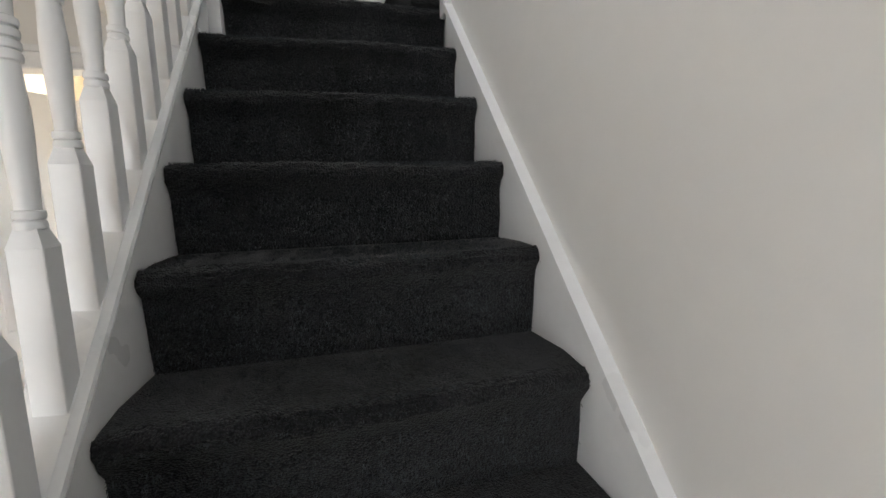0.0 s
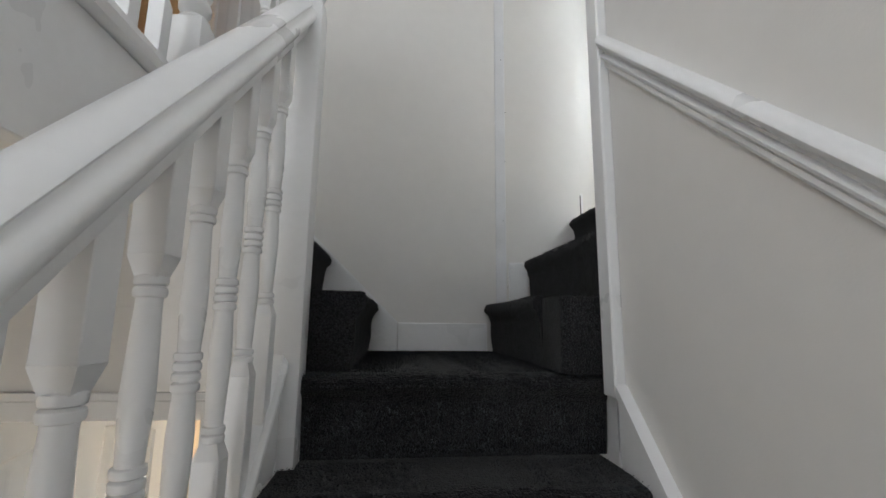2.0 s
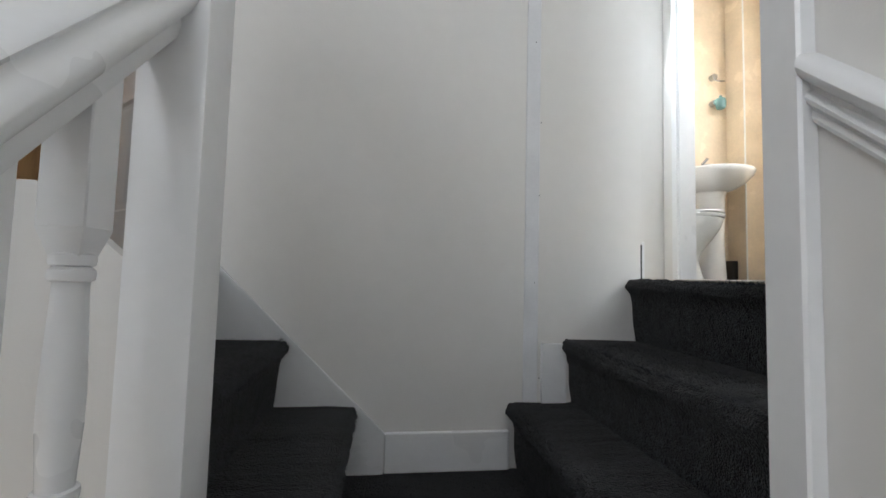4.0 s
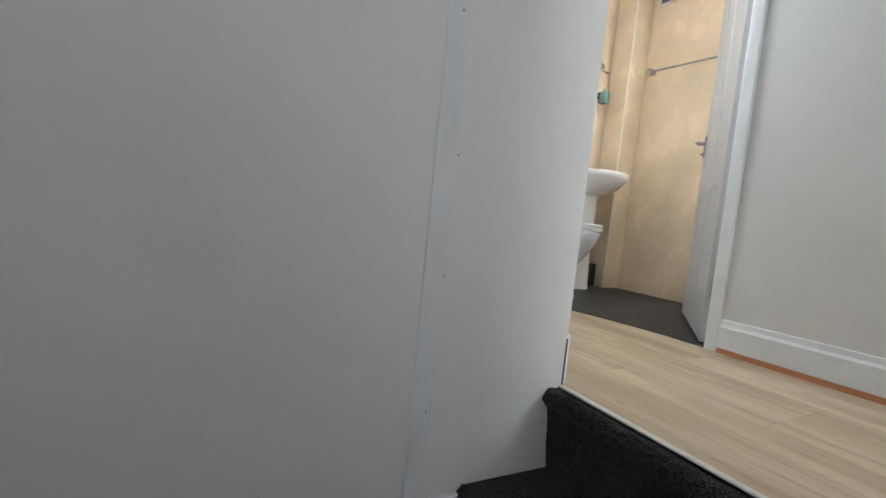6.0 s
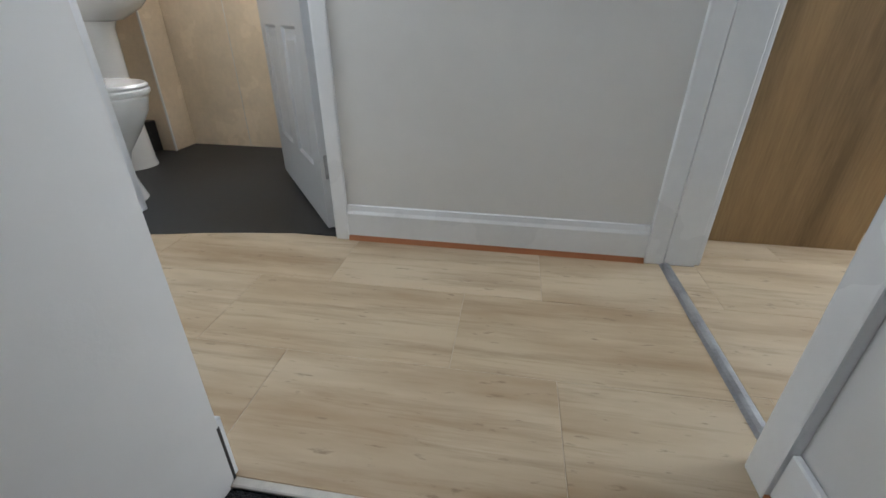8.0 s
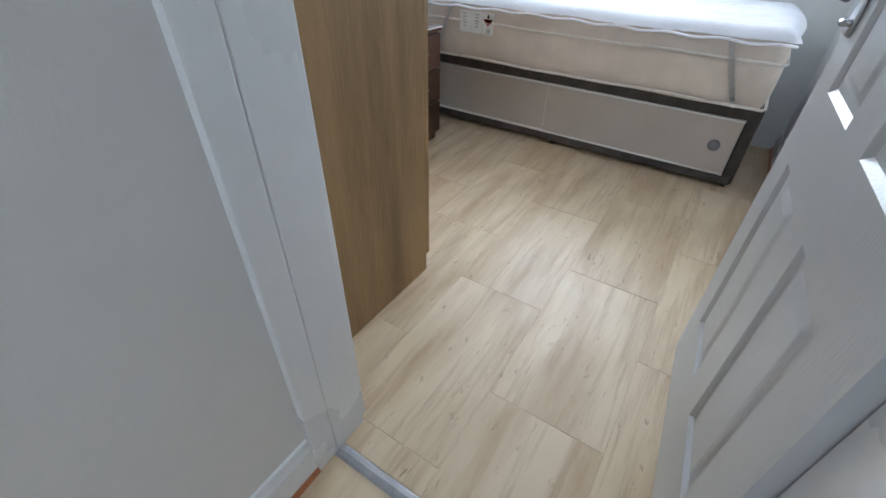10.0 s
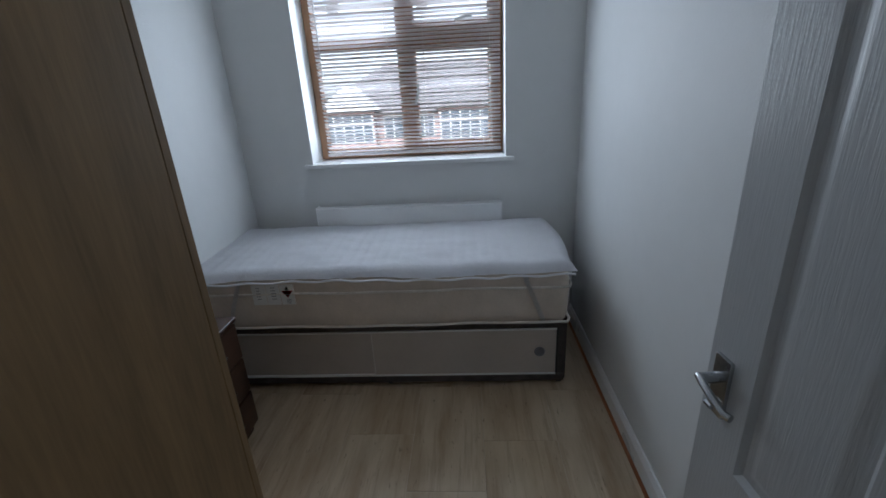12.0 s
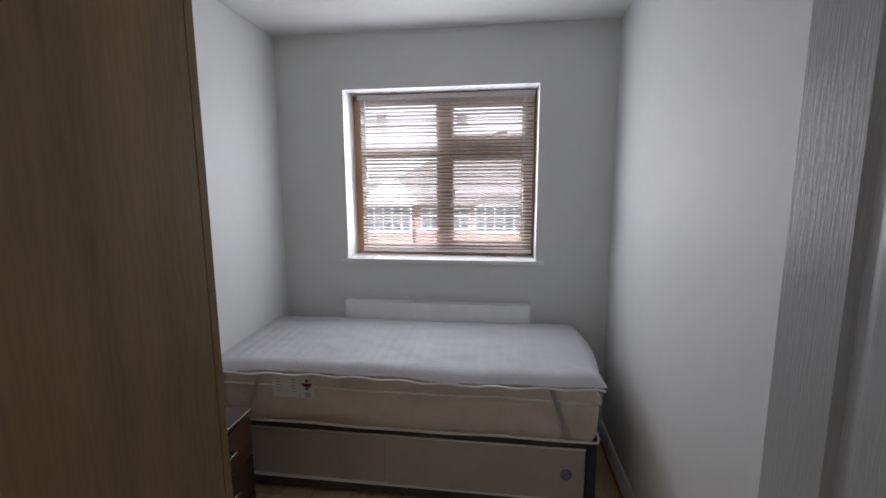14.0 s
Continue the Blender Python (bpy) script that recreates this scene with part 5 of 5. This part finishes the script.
for y0, y1, z0, z1 in ((2.095, 2.110, 2.045, 2.185), (2.210, 2.225, 2.045, 2.185), (2.1105, 2.2095, 2.045, 2.060), (2.1105, 2.2095, 2.170, 2.185)):
    part("frame", box(BAX - 0.016, BAX - 0.001, y0, y1, z0, z1, 0.003), M_PLASTIC, vent)
# dark plate in place of the shaded depth behind the slats
part("backing", box(BAX - 0.005, BAX - 0.001, 2.1105, 2.2095, 2.0605, 2.1695), M_GREYPRINT, vent, "dark grey plate standing for the shade in the vent opening")
for k in range(5):
    part("slat", box(BAX - 0.013, BAX - 0.006, 2.1105, 2.2095, 2.070 + 0.021 * k, 2.078 + 0.021 * k, 0.001), M_METAL, vent)
bw = tagged(new("window_2"), "white bathroom window", "window", kind="structure")
bw.matrix_world = Matrix.Translation((BAX + 0.06, 1.42, 1.2))
bpy.context.view_layer.update()
for a in ((1.121, 1.16, 1.201, 2.019), (1.61, 1.649, 1.201, 2.019), (1.1605, 1.6095, 1.201, 1.245), (1.1605, 1.6095, 1.975, 2.019)):
    part("window_frame", box(BAX + 0.05, BAX + 0.10, a[0], a[1], a[2], a[3], 0.003), M_GLOSS, bw)
p2 = part("pane", box(BAX + 0.07, BAX + 0.074, 1.161, 1.609, 1.246, 1.974), M_GLASS, bw)
p2.visible_shadow = False

pw = thing("pine_wardrobe", (-1.65, 1.9, 0), "orange pine wardrobe in the back bedroom", "wardrobe")
part("body", box(X_WEST + 0.005, -1.45, 1.30, 2.05, 0.0, 1.75, 0.004), M_PINE, pw)
part("wardrobe_door", box(-1.449, -1.432, 1.31, 1.67, 0.06, 1.72, 0.004), M_PINE, pw)
part("wardrobe_door", box(-1.449, -1.432, 1.68, 2.04, 0.06, 1.72, 0.004), M_PINE, pw)
# panel joints on the bathroom wall
for y in (1.92,):
    setting("panel_joint", box(BAX - 0.0015, BAX - 0.0001, y, y + 0.004, 0.0, 0.9), M_PIPING, "pale joint between bathroom panels", "trim")
setting("corner_trim", box(2.450, 2.460, 2.267, 2.277, -0.002, Z_CEIL, 0.002), M_PLASTIC, "white corner trim on the pipe boxing", "trim")

# ---- outside ----
ZG = -4.6
setting("ground", box(-400, 400, -800, -3.1, ZG - 0.5, ZG), M_HEDGE, "ground reaching away from the house", "ground")
setting("road", box(-200, 200, -15.5, -8.0, ZG + 0.001, ZG + 0.02), M_ASPHALT, "grey asphalt street", "road")
setting("pavement", box(-200, 200, -17.6, -15.5, ZG + 0.001, ZG + 0.13), M_RENDER, "pale paved footway", "pavement")


def facade_window(x0, x1, z0, z1, y, parent, bars):
    w = part("window", box(x0, x1, y - 0.05, y + 0.04, z0, z1), M_RENDER, parent, "white framed window")
    n = bars
    for i in range(n):
        a = x0 + 0.06 + i * (x1 - x0 - 0.06) / n
        b = a + (x1 - x0 - 0.06) / n - 0.06
        part("pane", box(a, b, y + 0.035, y + 0.05, z0 + 0.07, z0 + 0.62 * (z1 - z0)), M_DARKGLASS, w)
        part("pane", box(a, b, y + 0.035, y + 0.05, z0 + 0.68 * (z1 - z0), z1 - 0.06), M_DARKGLASS, w)


YH = -22.0
house = thing("terraced_houses", (4.0, YH, ZG), "brick houses opposite with tiled roofs and white bays", "house")
part("wall", box(-9, 18, YH - 8, YH, ZG, 0.55), M_BRICK, house)
part("roof", prism([(YH + 0.35, 0.5), (YH - 4.2, 2.95), (YH - 8.3, 0.5)], 'x', -9.2, 5.6), M_ROOF, house)
bm = bmesh.new()
rv = [bm.verts.new(v) for v in ((5.6, YH + 0.35, 0.5), (9.3, YH + 0.35, 0.5), (9.3, YH - 8.3, 0.5), (5.6, YH - 8.3, 0.5), (5.6, YH - 4.2, 2.95), (5.7, YH - 4.2, 2.95))]
for f in ((0, 1, 5, 4), (1, 2, 5), (2, 3, 4, 5), (0, 4, 3), (0, 3, 2, 1)):
    bm.faces.new([rv[i] for i in f])
part("hip_roof", bm, M_ROOF, house)
part("roof", prism([(YH + 0.35, 0.5), (YH - 4.2, 2.3), (YH - 8.3, 0.5)], 'x', 10.2, 18.2), M_ROOF, house)
for cx, gable in ((7.0, True), (1.4, False), (-3.6, True)):
    part("bay", box(cx - 1.25, cx + 1.25, YH - 0.01, YH + 0.6, ZG, 0.62), M_BRICK, house)
    facade_window(cx - 1.2, cx + 1.2, -0.85, 0.5, YH + 0.6, house, 5)
    facade_window(cx - 1.2, cx + 1.2, -3.7, -2.1, YH + 0.6, house, 5)
    if gable:
        part("gable", prism([(cx - 1.6, 0.6), (cx + 1.6, 0.6), (cx, 1.75)], 'y', YH - 2.0, YH + 0.75), M_RENDER, house, "white rendered gable")
    else:
        part("bay_roof", prism([(cx - 1.4, 0.6), (cx + 1.4, 0.6), (cx + 0.6, 1.0), (cx - 0.6, 1.0)], 'y', YH - 1.5, YH + 0.75), M_ROOF, house)
for cx in (4.9, 3.4, -0.9, -6.0, 11.5):
    facade_window(cx - 0.5, cx + 0.5, -0.75, 0.35, YH, house, 2)
part("chimney", box(10.9, 11.4, YH - 4.5, YH - 4.0, 2.0, 2.8), M_BRICK, house)

# ---- laminate tiles, each one a piece of its floor ----


def tile_mesh(name, w, l):
    bm = box(-w / 2, w / 2, -l / 2, l / 2, -0.0088, 0.0, 0.0010, 1)
    me = bpy.data.meshes.new(name)
    bm.to_mesh(me)
    bm.free()
    me.materials.append(M_LAM)
    return me


def lay(floor, x_lines, starts, y_lo, y_hi, length):
    gap = 0.0012
    shared = {}
    for i, (xa, xb) in enumerate(zip(x_lines, x_lines[1:])):
        y = starts[i % len(starts)]
        while y > y_lo:
            y -= length
        while y < y_hi:
            a, b = max(y, y_lo), min(y + length, y_hi)
            if b - a > 0.01:
                key = (round(xb - xa, 3), round(b - a, 3))
                if key not in shared:
                    shared[key] = tile_mesh("tile", xb - xa - gap, b - a - gap)
                t = new("tile", shared[key])
                t.parent = floor
                t.matrix_basis = Matrix.Translation(((xa + xb) / 2, (a + b) / 2, 0))
            y += length


lay(bpy.data.objects["hall_floor"], [0.707, 1.011, 1.301, X_HALL - 0.001], [0.278, 0.505, 0.896], -0.099, 1.95, 0.60)
lay(bpy.data.objects["bedroom_floor"], [BX0 + 0.001, 1.032, 1.340, 1.640, 1.940, 2.24, 2.54, BX1 - 0.001], [-1.342, -1.62, -1.375, -1.66, -1.33], BY0 + 0.002, -0.103, 0.60)

# ---- loose pile along the nosings ----


def pile_object(verts, faces, label):
    me = bpy.data.meshes.new("carpet_pile")
    me.from_pydata([tuple(v) for v in verts], [], faces)
    me.materials.append(M_FIBRE)
    ob = new("carpet_pile", me)
    ob.parent = stairs
    ob.matrix_parent_inverse = stairs.matrix_world.inverted()
    return tagged(ob, label, kind="stuff")


def fuzz(seed, spots, count):
    """Short fibres that stand off the carpet along lines (a, b, outward)."""
    rng = random.Random(seed)
    verts, faces = [], []
    for a, b, out in spots:
        a, b, out = Vector(a), Vector(b), Vector(out).normalized()
        along = (b - a).normalized()
        up = Vector((0, 0, 1))
        for _ in range(int(count * (b - a).length)):
            g = rng.uniform(-0.2, 1.5)
            nrm = (out * math.cos(g) + up * math.sin(g)).normalized()
            base = a + (b - a) * rng.random() + (out * math.cos(g) + up * math.sin(g)) * 0.022 - out * 0.022 - up * 0.026
            tip = base + nrm * rng.uniform(0.003, 0.012) + along * rng.uniform(-0.004, 0.004) - up * rng.uniform(0, 0.003)
            w = along * rng.uniform(0.0007, 0.0016)
            k = len(verts)
            verts += [base - w, base + w, tip]
            faces.append((k, k + 1, k + 2))
    return pile_object(verts, faces, "loose charcoal carpet fibres")


def nap(seed, sheets, density):
    """Brushed tufts all over flat sheets of carpet (corner, side, side, outward), leaning the way the pile lies."""
    rng = random.Random(seed)
    verts, faces = [], []
    for c, u, v, out in sheets:
        c, u, v, out = Vector(c), Vector(u), Vector(v), Vector(out)
        side, lean = u.normalized(), v.normalized()
        for _ in range(int(density * u.length * v.length)):
            base = c + u * rng.random() + v * rng.random()
            tip = base + lean * rng.uniform(0.002, 0.009) + out * rng.uniform(0.0025, 0.006) + side * rng.uniform(-0.003, 0.003)
            w = side * rng.uniform(0.0006, 0.0013)
            k = len(verts)
            verts += [base - w, base + w, tip]
            faces.append((k, k + 1, k + 2))
    return pile_object(verts, faces, "brushed charcoal carpet pile")


spots = [((X_LC, -k * GOING, Z_LAND - k * RISE), (X_RC, -k * GOING, Z_LAND - k * RISE), (0, -1, 0)) for k in range(0, 8)]
for xn, zn, sx, ya in ((-0.243, Z_LAND + RISE, 1, 0.055), (-0.452, Z_LAND + 2 * RISE, 1, 0.05), (-0.664, 0.001, 1, 0.05), (0.236, Z_LAND + RISE, -1, 0.125), (0.419, Z_LAND + 2 * RISE, -1, -0.03), (0.648, -0.003, -1, -0.03)):
    spots.append(((xn, ya, zn), (xn, Y_END - 0.01, zn), (sx, 0, 0)))
fuzz(5, spots, 3600)
WIDE = X_RC - X_LC
sheets = []
for k in range(0, 9):
    yk, zk = -k * GOING, Z_LAND - k * RISE
    sheets.append(((X_LC, yk + 0.021, zk - 0.055), (WIDE, 0, 0), (0, 0.009, 0.055 - RISE), (0, -1, 0)))
    sheets.append(((X_LC, yk + 0.20 if k else Y_END - 0.01, zk + 0.001), (WIDE, 0, 0), (0, -0.17 if k else -0.78, 0), (0, 0, 1)))
for xn, zn, sx, ya, deep in ((-0.243, Z_LAND + RISE, 1, 0.06, 0.18), (-0.452, Z_LAND + 2 * RISE - 0.004, 1, 0.06, 0.18), (0.236, Z_LAND + RISE, -1, 0.13, 0.16), (0.419, Z_LAND + 2 * RISE - 0.004, -1, -0.03, 0.20)):
    sheets.append(((xn - sx * deep, ya, zn + 0.001), (0, Y_END - 0.01 - ya, 0), (sx * (deep - 0.03), 0, 0), (0, 0, 1)))
    sheets.append(((xn - sx * 0.021, ya, zn - 0.055), (0, Y_END - 0.01 - ya, 0), (-sx * 0.009, 0, 0.055 - RISE), (sx, 0, 0)))
sheets.append(((0.648 + 0.021, -0.03, -0.058), (0, Y_END + 0.02, 0), (0.009, 0, 0.055 - RISE), (-1, 0, 0)))
nap(6, sheets, 30000)

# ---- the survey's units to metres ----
for ob in list(scene.objects):
    if ob.parent is None and ob.type != 'CAMERA':
        ob.matrix_world = Matrix.Scale(SCALE, 4) @ ob.matrix_world
